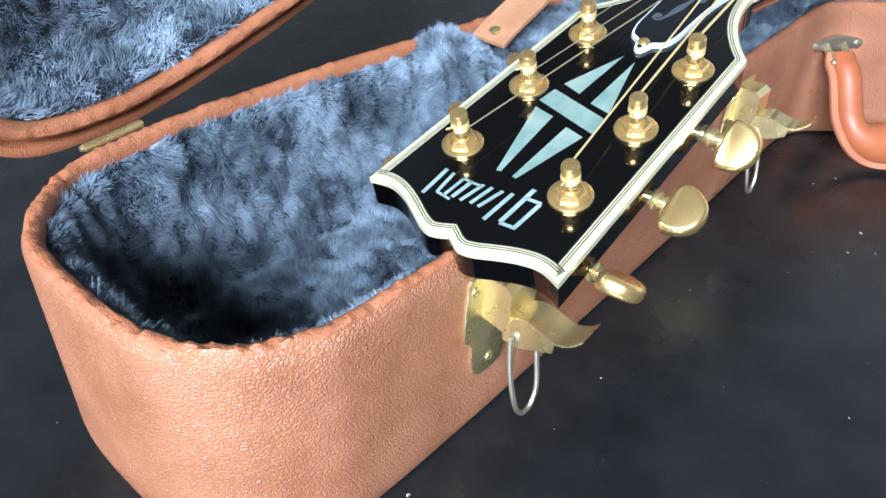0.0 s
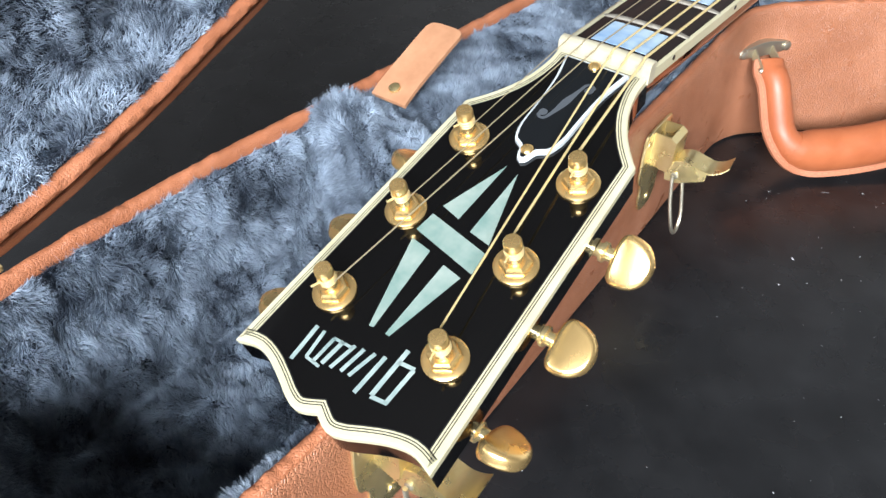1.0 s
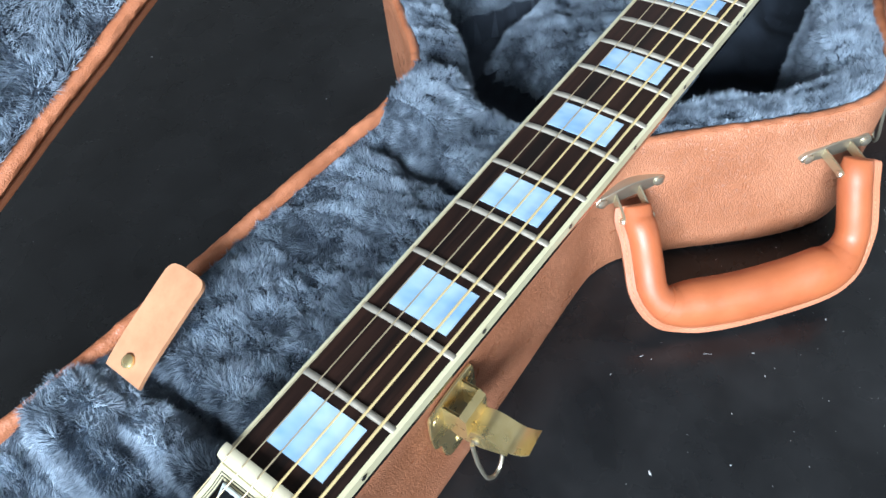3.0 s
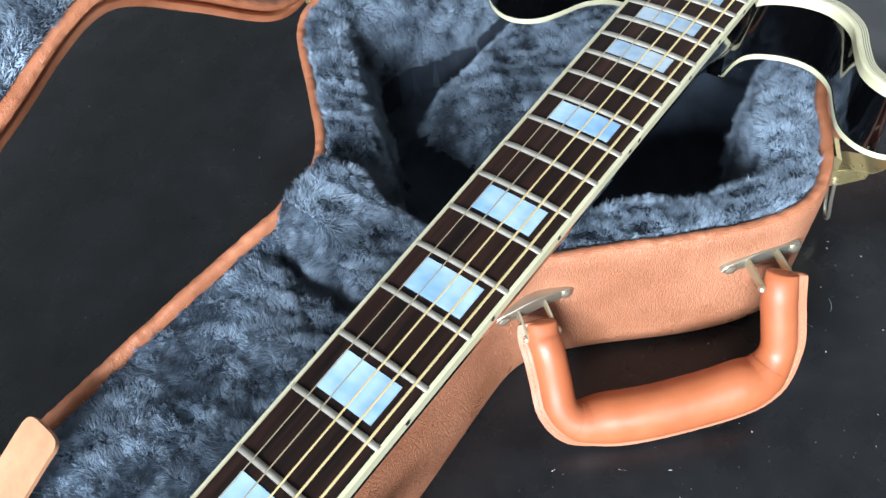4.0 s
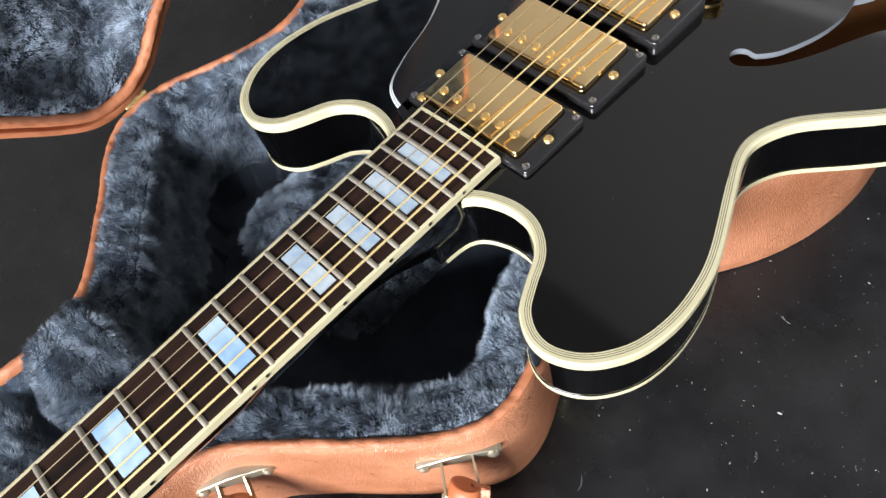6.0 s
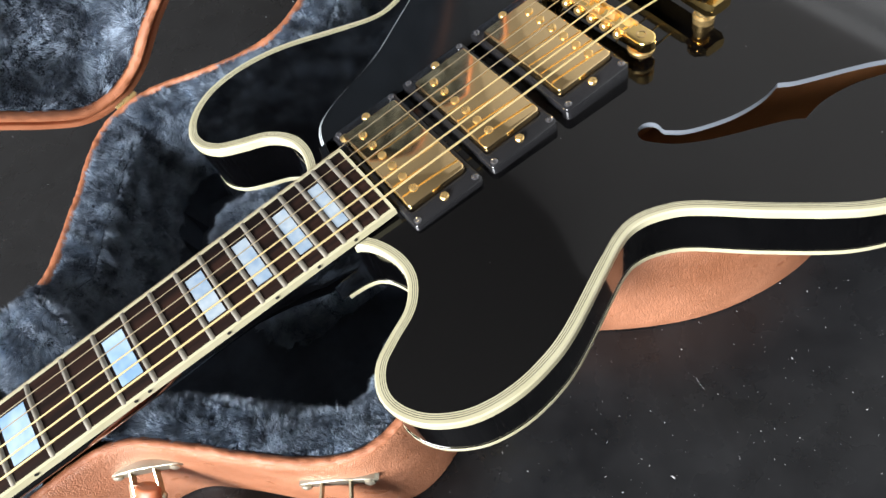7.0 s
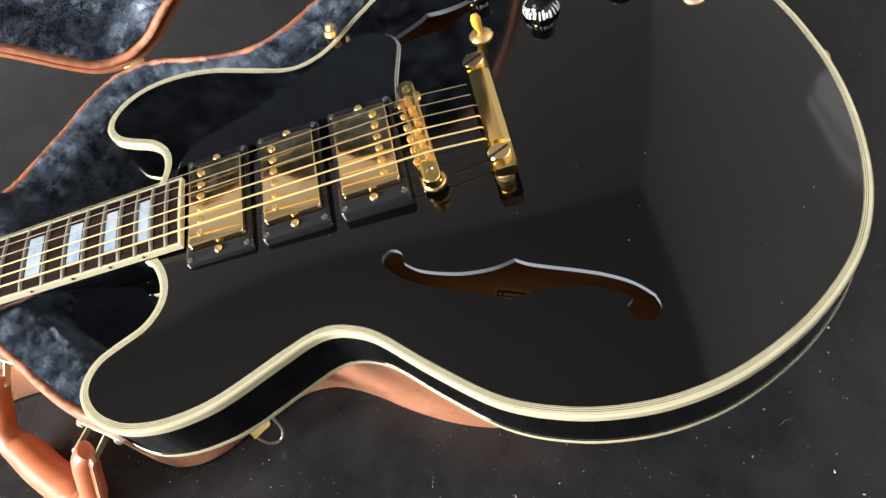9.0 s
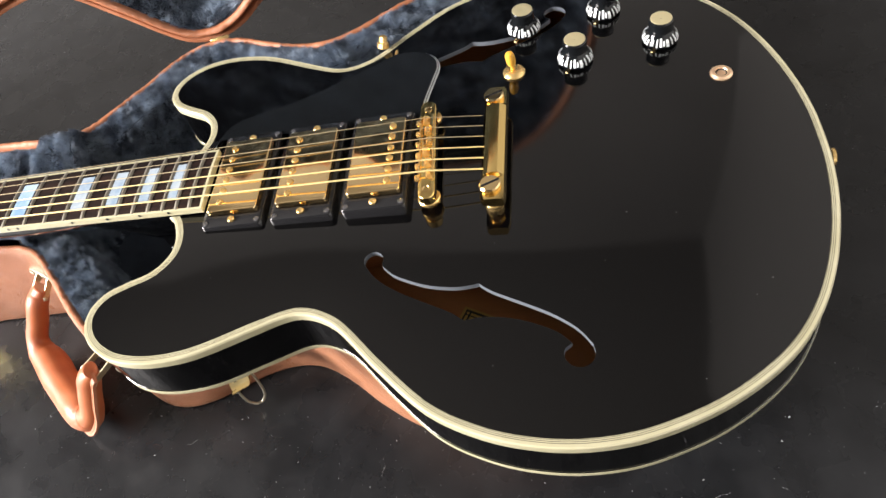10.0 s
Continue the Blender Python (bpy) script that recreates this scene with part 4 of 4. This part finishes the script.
def flat_inlay(name, mm, mat, label=""):
    return mesh(name, *slab([(u / 1000, -w / 1000) for u, w in mm], -0.0004, 0.00015), mat, headstock, label, smooth=False)


flat_inlay("inlay_point", [(112.6, 15.0), (114.0, 5.6), (149.6, 3.6), (150.0, 5.4)], PEARL_GREEN, "green pearl inlay point")
flat_inlay("inlay_point", [(116.4, -2.4), (117.8, -11.0), (149.6, -3.4), (149.4, -1.6)], PEARL_GREEN, "green pearl inlay point")
flat_inlay("inlay_bar", [(99.6, 15.0), (104.8, -12.6), (114.6, -13.6), (108.6, 16.2)], PEARL_GREEN, "green pearl inlay bar")
flat_inlay("inlay_point", [(66.6, 3.4), (94.8, 13.8), (97.0, 4.9)], PEARL_GREEN, "green pearl inlay point")
flat_inlay("inlay_point", [(67.8, -2.6), (99.6, -2.2), (101.2, -11.8)], PEARL_GREEN, "green pearl inlay point")
# maker's mark as plain slanted strokes
for u0, w0, u1, w1, wide in ((174.5, 20.8, 159.8, 21.2, 1.8), (171.0, 16.6, 160.0, 17.6, 1.5), (171.2, 13.4, 160.5, 12.6, 1.5), (170.0, 10.2, 159.5, 9.0, 1.8), (169.6, 6.6, 158.6, 4.4, 1.6),
                             (168.6, 2.6, 158.0, 0.8, 1.6), (168.4, -0.8, 157.2, -3.6, 1.6), (172.0, -6.4, 156.2, -7.4, 1.8), (169.6, -12.0, 150.2, -12.6, 2.0), (169.2, -17.8, 155.0, -18.6, 1.8),
                             (170.0, -12.0, 169.0, -18.4, 1.6), (155.4, -12.4, 154.6, -18.8, 1.6), (171.4, 10.2, 171.0, 16.8, 1.2), (159.8, 4.6, 160.4, 12.8, 1.2)):
    a, b, wide = Vector((u0, w0)), Vector((u1, w1)), wide * 0.9
    s = (b - a).normalized()
    o = Vector((-s.y, s.x)) * wide / 2
    flat_inlay("mark_stroke", [tuple(a - o), tuple(b - o), tuple(b + o), tuple(a + o)], PEARL_WHITE, "silver pearl inlaid stroke")

# truss rod cover: a bell with a white edge
bell = spline([(0.0035, 0.0150), (0.018, 0.0118), (0.034, 0.0108), (0.046, 0.0104), (0.054, 0.0080), (0.0565, 0.0040), (0.0615, 0.0022), (0.0630, 0.0)], 5)
bell = even(bell, 0.002, False)
BELL = bell + [(x, -y) for x, y in reversed(bell[:-1])]
cover = group_of("truss_rod_cover", headstock)
mesh("plate", *slab(inset(BELL, 0.0012), 0.0002, 0.0022), GUARD, cover, "black plastic plate", smooth=False)
v, f, s = band(BELL, [(0.0, 0.0002), (0.0002, 0.0018), (0.0011, 0.0023), (0.00125, 0.0023)], lambda x, y, h: (x, y, h))
mesh("edge_line", v, f, WHITE_LINE, cover, "white bevelled edge")
for x, y in ((0.0572, 0.0), (0.0055, 0.0)):
    mesh("screw", *moved(lathe([(0.0026, 0.002), (0.0026, 0.0028), (0.0018, 0.0036), (0.0003, 0.0038)], 16), pose(x, y, 0)), GOLD, cover, "small brass screw")
sq = even(spline([(0.020, -0.0050), (0.017, -0.0065), (0.016, -0.0030), (0.021, -0.0015), (0.028, 0.0), (0.035, 0.0015), (0.040, 0.0035), (0.039, 0.0065), (0.036, 0.0050)], 6), 0.0012, False)
vs, fs = [], []
for i, (x, y) in enumerate(sq):
    a, b = Vector(sq[max(i - 1, 0)]), Vector(sq[min(i + 1, len(sq) - 1)])
    t = (b - a).normalized()
    w = 0.0007 + 0.0010 * math.exp(-((i / len(sq) - 0.5) / 0.14) ** 2)
    vs += [(x - t.y * w, -(y + t.x * w), 0.00235), (x + t.y * w, -(y - t.x * w), 0.00235)]
fs = [(2 * i, 2 * i + 1, 2 * i + 3, 2 * i + 2) for i in range(len(sq) - 1)]
for cx, cy in ((0.0190, -0.0052), (0.0372, 0.0052)):
    k = len(vs)
    vs += [(cx + 0.0019 * math.cos(radians(30 * q)), -(cy + 0.0019 * math.sin(radians(30 * q))), 0.00245) for q in range(12)]
    fs.append(tuple(range(k, k + 12)))
mesh("scroll_mark", vs, fs, material("grey_print", (0.055, 0.062, 0.07), 0.4), cover, "grey engraved scroll", smooth=False)


def tuner(u, side):
    g = group_of("tuner", headstock, pose(u, -side * 0.0252, 0))
    g["label"] = "gold tuning machine"
    mesh("washer", *lathe([(0.0083, 0.0002), (0.0083, 0.0010), (0.0072, 0.0017), (0.0055, 0.0018)], 28), GOLD, g, "round gold washer")
    mesh("bushing", *lathe([(0.0062, 0.0016), (0.0062, 0.0030), (0.0056, 0.0042), (0.0046, 0.0046)], 6), GOLD, g, "hexagonal bushing", sharp=20)
    mesh("post", *lathe([(0.0033, 0.0044), (0.0031, 0.0078), (0.0026, 0.0090), (0.0026, 0.0108), (0.0032, 0.0116), (0.0034, 0.0126), (0.0034, 0.0152), (0.0030, 0.0160), (0.0004, 0.0162)], 20), GOLD, g, "gold string post")
    coil = [(0.0031 * math.cos(a), 0.0031 * math.sin(a), 0.0086 + 0.0004 * a / 2) for a in np.linspace(0, 15, 60)]
    mesh("string_coil", *tube(coil, 0.00045, 6), BRONZE, g)
    mesh("string_end", *tube([(0.003, 0, 0.0112), (0.0065, -0.001 * side, 0.0120)], 0.00045, 6), BRONZE, g)
    w = -side
    mesh("shaft", *moved(lathe([(0.0040, 0.0), (0.0040, 0.0035), (0.0030, 0.0040), (0.0030, 0.0065), (0.0042, 0.0070), (0.0042, 0.0085), (0.0028, 0.0092), (0.0028, 0.0120), (0.0020, 0.0140)], 18), pose(0.0095, w * 0.0090, -0.0205, -90 * w)), BRASS, g, "pale gold button shaft")
    mesh("gear_box", *moved(box(-0.008, 0.016, -0.009, 0.009, -0.0105, 0.0, 0.002), pose(0, 0, -0.0153)), GOLD, g, "gold gear housing")
    bean = even(spline([(-0.0105, 0.0020), (-0.0090, 0.0090), (-0.0040, 0.0138), (0.0035, 0.0140), (0.0090, 0.0095), (0.0105, 0.0020), (0.0075, -0.0012), (0.0, -0.0018), (-0.0075, -0.0012)], 5, True), 0.0016)
    up = slab(bean, 0.0, 0.0034, 0.0022, 4)
    down = moved(up, pose(0, 0, 0, 0, 180))
    spin = {0.0613: 70, 0.1036: 48, 0.1460: -15}[u] if side < 0 else {0.0613: 70, 0.1036: 60, 0.1460: 64}[u]
    ob = mesh("button", *join_shapes(up, down), GOLD, g, "kidney-shaped gold button", sharp=50)
    frame_ = Matrix.Translation((0.0095, w * 0.0222, -0.0205)) @ (Matrix.Identity(4) if w > 0 else pose(0, 0, 0, 0, 0, 180))
    ob.matrix_basis = frame_ @ pose(0, 0, 0, 0, spin - 30, 0)
    return g


for side in (-1, 1):
    for u in (0.0613, 0.1036, 0.1460):
        tuner(u, side)

# pickups
def pickup(x, ring_top, cover_top, poles):
    g = group_of("pickup", guitar, pose(x, 0, 0))
    g["label"] = "gold-covered humbucking pickup in a black ring"
    low = crown_z(x) - 0.0065
    ring = rounded(0, 0, 0.0455, 0.0895, 0.003)
    hole = rounded(0, 0, 0.0385, 0.0700, 0.002)
    k = len(ring)
    vs = [(a, b, low) for a, b in ring] + [(a, b, ring_top - 0.001) for a, b in ring] + [(a, b, ring_top) for a, b in inset(ring, 0.001)] + [(a, b, ring_top) for a, b in hole] + [(a, b, low) for a, b in hole]
    fs = [(j * k + i, j * k + (i + 1) % k, (j + 1) * k + (i + 1) % k, (j + 1) * k + i) for j in range(4) for i in range(k)]
    mesh("ring", vs, fs, MATTE_BLACK, g, "black plastic mounting ring", sharp=50)
    mesh("cover", *slab(rounded(0, 0, 0.0375, 0.0690, 0.0024), low, cover_top, 0.0010), COVER_GOLD, g, "brushed gold pickup cover", sharp=50)
    for j in range(6):
        y = -0.0258 + 0.01032 * j
        mesh("pole_screw", *moved(lathe([(0.0025, -0.001), (0.0025, 0.0006), (0.0021, 0.0009), (0.0012, 0.0010), (0.0003, 0.0008)], 14), pose(poles, y, cover_top)), GOLD, g, "gold pole screw")
    for y in (-0.0395, 0.0395):
        mesh("height_screw", *moved(lathe([(0.0026, -0.001), (0.0026, 0.0012), (0.0021, 0.0018), (0.0010, 0.0019), (0.0003, 0.0015)], 14), pose(0, y, ring_top)), GOLD, g, "gold height screw")
    for a in (-0.0192, 0.0192):
        for y in (-0.0412, 0.0412):
            mesh("ring_screw", *moved(lathe([(0.0021, -0.001), (0.0021, 0.0003), (0.0012, 0.0007), (0.0003, 0.0003)], 12), pose(a, y, ring_top)), DARK_STEEL, g, "small dark steel screw")
    return g


pickup(0.4868, -0.0058, -0.0012, -0.0098)
pickup(0.5385, -0.0052, -0.0004, -0.0098)
pickup(0.5905, -0.0042, 0.0006, 0.0098)

# bridge
bridge = group_of("bridge", guitar, pose(0.6268, 0.0, 0.0, 0, 0, 2.2))
bridge["label"] = "gold adjustable bridge with six saddles"
mesh("bar", *slab(rounded(0, 0, 0.0115, 0.0920, 0.0057, 8), -0.0058, 0.0012, 0.0010), POLISHED_GOLD, bridge, "gold bridge bar", sharp=50)
for y in (-0.0375, 0.0375):
    mesh("post_hole", *moved(lathe([(0.0030, 0.0), (0.0030, 0.0004), (0.0022, 0.0005), (0.0018, 0.0001)], 16), pose(0, y, 0.0010)), GOLD_DULL, bridge)
    mesh("thumbwheel", *moved(lathe([(0.0070, 0), (0.0078, 0.0008), (0.0078, 0.0028), (0.0070, 0.0036), (0.0030, 0.0040)], 30), pose(0, y, -0.0105)), GOLD, bridge, "knurled gold thumbwheel", sharp=25)
    mesh("post", *moved(lathe([(0.0024, -0.010), (0.0024, 0.006)], 12), pose(0, y, -0.0105)), GOLD, bridge)
for x in (-0.0048, 0.0044):
    mesh("rail", *box(x - 0.0006, x + 0.0006, -0.0305, 0.0305, 0.0010, 0.0026, 0.0003), GOLD, bridge, "narrow gold rail")
STRING_Y = [-0.0255 + 0.0102 * j for j in range(6)]
for j, y in enumerate(STRING_Y):
    off = (0.0022, 0.0008, -0.0008, 0.0016, 0.0004, -0.0010)[j]
    vs = [(off - 0.003, y - 0.0036, 0.0008), (off + 0.003, y - 0.0036, 0.0008), (off + 0.003, y + 0.0036, 0.0008), (off - 0.003, y + 0.0036, 0.0008),
          (off - 0.0008, y - 0.0026, 0.0040), (off + 0.0012, y - 0.0026, 0.0040), (off + 0.0012, y + 0.0026, 0.0040), (off - 0.0008, y + 0.0026, 0.0040)]
    mesh("saddle", vs, [(0, 1, 2, 3), (4, 5, 6, 7), (0, 1, 5, 4), (1, 2, 6, 5), (2, 3, 7, 6), (3, 0, 4, 7)], GOLD, bridge, smooth=False)
    mesh("saddle_screw", *moved(lathe([(0.0016, 0), (0.0026, 0.0006), (0.0026, 0.0022), (0.0020, 0.0028), (0.0003, 0.0029)], 12), pose(-0.0055, y, -0.0012, 0, -90)), GOLD, bridge)

# tailpiece
tail = group_of("tailpiece", guitar, pose(0.6735, -0.0020, -0.0012, 0, 0, -1.6))
tail["label"] = "polished gold stop tailpiece on two studs"
prof = [(-0.0080, -0.0040), (-0.0085, 0.0005), (-0.0065, 0.0045), (-0.0020, 0.0068), (0.0030, 0.0066), (0.0070, 0.0035), (0.0082, -0.0010), (0.0075, -0.0050), (0.0, -0.0058)]
ys = [-0.0515, -0.0505, -0.0480, -0.0330, -0.0318, 0.0318, 0.0330, 0.0480, 0.0505, 0.0515]
vs, fs, k = [], [], len(prof)
for y in ys:
    e = 1.0 if abs(y) < 0.04 else (0.80 if abs(y) < 0.05 else 0.68)
    low = 0.0 if abs(y) < 0.0325 else -0.0026
    vs += [(a * (1.0 if abs(y) < 0.05 else 0.85), y, min(b * (1.0 if abs(y) < 0.05 else 0.8), 9 if low == 0 else 0.0034)) for a, b in prof]
for j in range(len(ys) - 1):
    fs += [(j * k + q, j * k + (q + 1) % k, (j + 1) * k + (q + 1) % k, (j + 1) * k + q) for q in range(k)]
fs += [tuple(range(k)), tuple(range((len(ys) - 1) * k, len(ys) * k))]
mesh("bar", vs, fs, POLISHED_GOLD, tail, "polished gold bar", sharp=35)
for y in (-0.0410, 0.0410):
    vsa = lathe([(0.0065, 0.0030), (0.0070, 0.0036), (0.0070, 0.0062), (0.0062, 0.0070), (0.0004, 0.0071)], 26)
    mesh("stud", *moved(vsa, pose(-0.0015, y, 0)), GOLD_DULL, tail, "slotted gold stud")
    mesh("stud_slot", *moved(box(-0.0066, 0.0066, -0.0008, 0.0008, 0.0070, 0.00725), pose(-0.0015, y, 0, 0, 0, 25)), MATTE_BLACK, tail, smooth=False)
    mesh("stud_base", *moved(lathe([(0.0062, -0.0155), (0.0062, -0.0110), (0.0050, -0.0100), (0.0046, -0.0040)], 22), pose(-0.0015, y, 0)), GOLD, tail, "gold stud base")

# strings: nut, bridge, tailpiece, and on to the posts
for j in range(6):
    yb = STRING_Y[j]
    yn = -0.0175 + 0.0070 * j
    r = (0.00060, 0.00052, 0.00043, 0.00030, 0.00024, 0.00020)[j]
    mat = BRONZE if j < 3 else STEEL
    saddle = Vector((0.6270 - 0.0384 * yb + (0.0022, 0.0008, -0.0008, 0.0016, 0.0004, -0.0010)[j], yb, 0.0043 + r))
    start = Vector((-0.0035, yn, 0.0024 + r))
    rest = [tuple(start.lerp(saddle, q)) for q in np.linspace(0, 1, 9)]
    stop = (0.6655 - 0.04 * yb, yb * 0.985, 0.0000)
    mesh("string", *tube(rest + [stop], r, 8), mat, guitar, "wound bronze string" if j < 3 else "plain steel string")
    side = -1 if j < 3 else 1
    u = (0.0613, 0.1036, 0.1460)[j] if j < 3 else (0.1460, 0.1036, 0.0613)[j - 3]
    inner = 0.0252 - 0.0034
    over = head_frame @ Vector((u, -side * inner, 0.0098))
    mesh("string_tail", *tube([tuple(start), (-0.0052, yn * 1.01, 0.0014 + r), tuple(over)], r, 8), mat, guitar)

# pickguard with bracket
plate = [(0.4535, 0.0300), (0.4575, 0.0480), (0.4660, 0.0605), (0.4870, 0.0705), (0.5170, 0.0805), (0.5530, 0.1010), (0.5820, 0.1180), (0.5960, 0.1240), (0.6100, 0.1228), (0.6225, 0.1150), (0.6275, 0.1020), (0.6245, 0.0850), (0.6195, 0.0620), (0.6175, 0.0400)]
GUARD_LINE = even(spline(plate, 6), 0.004, False) + even([(0.6100, 0.0395), (0.4560, 0.0395), (0.4537, 0.0310)], 0.008, False)


def guard_z(x):
    return crown_z(x) + 0.0027


guard = group_of("pickguard", guitar)
guard["label"] = "black pickguard with a white layered edge"
xyg, trig = sheet(inset(GUARD_LINE, 0.0024), [], 0.02)
mesh("plate", [(x, y, guard_z(x)) for x, y in xyg], [tuple(map(int, t)) for t in trig], GUARD, guard, "glossy black plate", smooth=False)
v, f, s = band(GUARD_LINE, [(0.0, -0.0025), (0.0009, -0.0016), (0.0014, -0.0011), (0.0020, -0.0005), (0.0026, 0.00005)], lambda x, y, h: (x, y, guard_z(x) + h), [0, 1, 0, 1], lambda a, b: max(a[1], b[1]) < 0.0398 and a[0] > 0.456)
mesh("edge_line", v, f, [WHITE_LINE, BLACK_LINE], guard, "white and black layered edge", slots=s)
mesh("underside", [(x, y, guard_z(x) - 0.0024) for x, y in xyg], [tuple(map(int, t)) for t in trig], GUARD, guard, smooth=False)
mesh("screw", *moved(lathe([(0.0030, -0.006), (0.0030, 0.0006), (0.0020, 0.0014), (0.0003, 0.0016)], 14), pose(0.4690, 0.0360, guard_z(0.469))), GOLD, guard, "gold screw")
mesh("bracket", *tube([(0.592, 0.108, guard_z(0.592) - 0.004), (0.590, 0.128, guard_z(0.59) - 0.005), (0.5885, 0.1465, -0.0215), (0.588, 0.1485, -0.030)], 0.0018, 8), GOLD, guard, "gold support bracket")
mesh("bracket_nut", *moved(lathe([(0.0030, -0.004), (0.0048, -0.003), (0.0048, 0.001), (0.0034, 0.0018), (0.0034, 0.0060), (0.0012, 0.0072)], 8), pose(0.578, 0.1385, -0.012, -20, 15)), GOLD, guard, "gold bracket nut", sharp=20)


def knob(x, y):
    g = group_of("control_knob", guitar, pose(x, y, float(top_z(x, y)), 0, 2.3))
    g["label"] = "black top-hat knob with white numerals and gold cap"
    mesh("skirt", *lathe([(0.0128, 0.0012), (0.0130, 0.0022), (0.0122, 0.0058), (0.0092, 0.0092), (0.0086, 0.0110), (0.0088, 0.0180), (0.0080, 0.0190)], 32), GUARD, g, "flared black skirt")
    for i in range(26):
        a = 2 * math.pi * (i + 0.22 * math.sin(5.0 * i)) / 26
        b = (0.055, 0.085, 0.040, 0.070)[i % 4]
        bar = []
        for r, z in ((0.01325, 0.0026 + 0.0005 * (i % 3)), (0.0126, 0.0056), (0.0114 - 0.0005 * (i % 4), 0.0070 + 0.00055 * (i % 4))):
            bar += [(r * math.cos(a - b), r * math.sin(a - b), z), (r * math.cos(a + b), r * math.sin(a + b), z)]
        mesh("numeral_bar", bar, [(0, 1, 3, 2), (2, 3, 5, 4)], KNOB_FLAKE, g, smooth=False)
    mesh("cap", *lathe([(0.0078, 0.0186), (0.0078, 0.0194), (0.0060, 0.0196), (0.0004, 0.0190)], 28), CAP_GOLD, g, "pale gold reflector cap")
    mesh("pointer", *moved(box(0.0110, 0.0175, -0.0014, 0.0014, 0.0006, 0.0012), pose(0, 0, 0, 0, 0, -115)), GOLD_DULL, g, "thin gold pointer", smooth=False)
    return g


for x, y in ((0.6935, 0.1360), (0.7310, 0.0925), (0.7940, 0.1060), (0.7560, 0.1480)):
    knob(x, y)
switch = group_of("pickup_switch", guitar, pose(0.6850, 0.0855, float(top_z(0.685, 0.0855)), 0, 2.3))
switch["label"] = "gold pickup switch with an amber tip"
mesh("bushing", *lathe([(0.0085, 0.0002), (0.0085, 0.0012), (0.0070, 0.0030), (0.0046, 0.0040), (0.0030, 0.0042)], 28), GOLD, switch, "gold ring nut")
mesh("lever", *moved(lathe([(0.0016, 0.003), (0.0016, 0.0070), (0.0030, 0.0085), (0.0036, 0.0120), (0.0036, 0.0165), (0.0026, 0.0190), (0.0005, 0.0198)], 18), pose(0, 0, 0, 0, -6)), material("amber_tip", (0.72, 0.36, 0.05), 0.3), switch, "amber plastic tip")
jack = group_of("output_jack", guitar, pose(0.8302, 0.0620, float(top_z(0.83, 0.0620)), 0, 2.3))
jack["label"] = "copper-gold output jack washer"
mesh("washer", *lathe([(0.0077, 0.0001), (0.0077, 0.0010), (0.0064, 0.0022), (0.0044, 0.0022), (0.0038, 0.0008)], 30), material("copper_gold", (0.92, 0.62, 0.40), 0.36, 0.85), jack, "domed washer")
mesh("socket", *lathe([(0.0040, 0.0004), (0.0040, 0.0012), (0.0032, 0.0012), (0.0028, 0.0004), (0.0003, 0.0003)], 20), INK, jack, "dark socket")
mesh("strap_button", *moved(lathe([(0.0050, 0.0), (0.0030, 0.0030), (0.0030, 0.0070), (0.0062, 0.0100), (0.0062, 0.0120), (0.0040, 0.0128)], 20), pose(0.8780, -0.008, rim_z(0.88) - 0.016, 0, 90)), GOLD, guitar, "gold strap button")
rng = np.random.default_rng(9)
verts, faces = [], []
for i in range(46):
    x, y = rng.uniform(0.47, 0.87), rng.uniform(-0.19, 0.05)
    if not inside(np.array([[x, y]]), inset(BODY, 0.01))[0] or abs(y) < 0.05 or any(inside(np.array([[x, y]]), h)[0] for h in F_HOLES):
        continue
    sz, a, k, z = rng.uniform(0.00015, 0.0004), rng.uniform(0, 6.28), len(verts), float(top_z(x, y)) + 0.0001
    verts += [(x + sz * math.cos(a), y + sz * math.sin(a), z), (x + sz * math.cos(a + 2), y + sz * math.sin(a + 2), z), (x + sz * math.cos(a + 4), y + sz * math.sin(a + 4), z), (x, y, z + sz * 0.7)]
    faces += [(k, k + 1, k + 3), (k + 1, k + 2, k + 3), (k + 2, k, k + 3), (k, k + 2, k + 1)]
tagged(mesh("dust", verts, faces, DUST, guitar, smooth=False), "fine dust on the black top", kind="stuff")
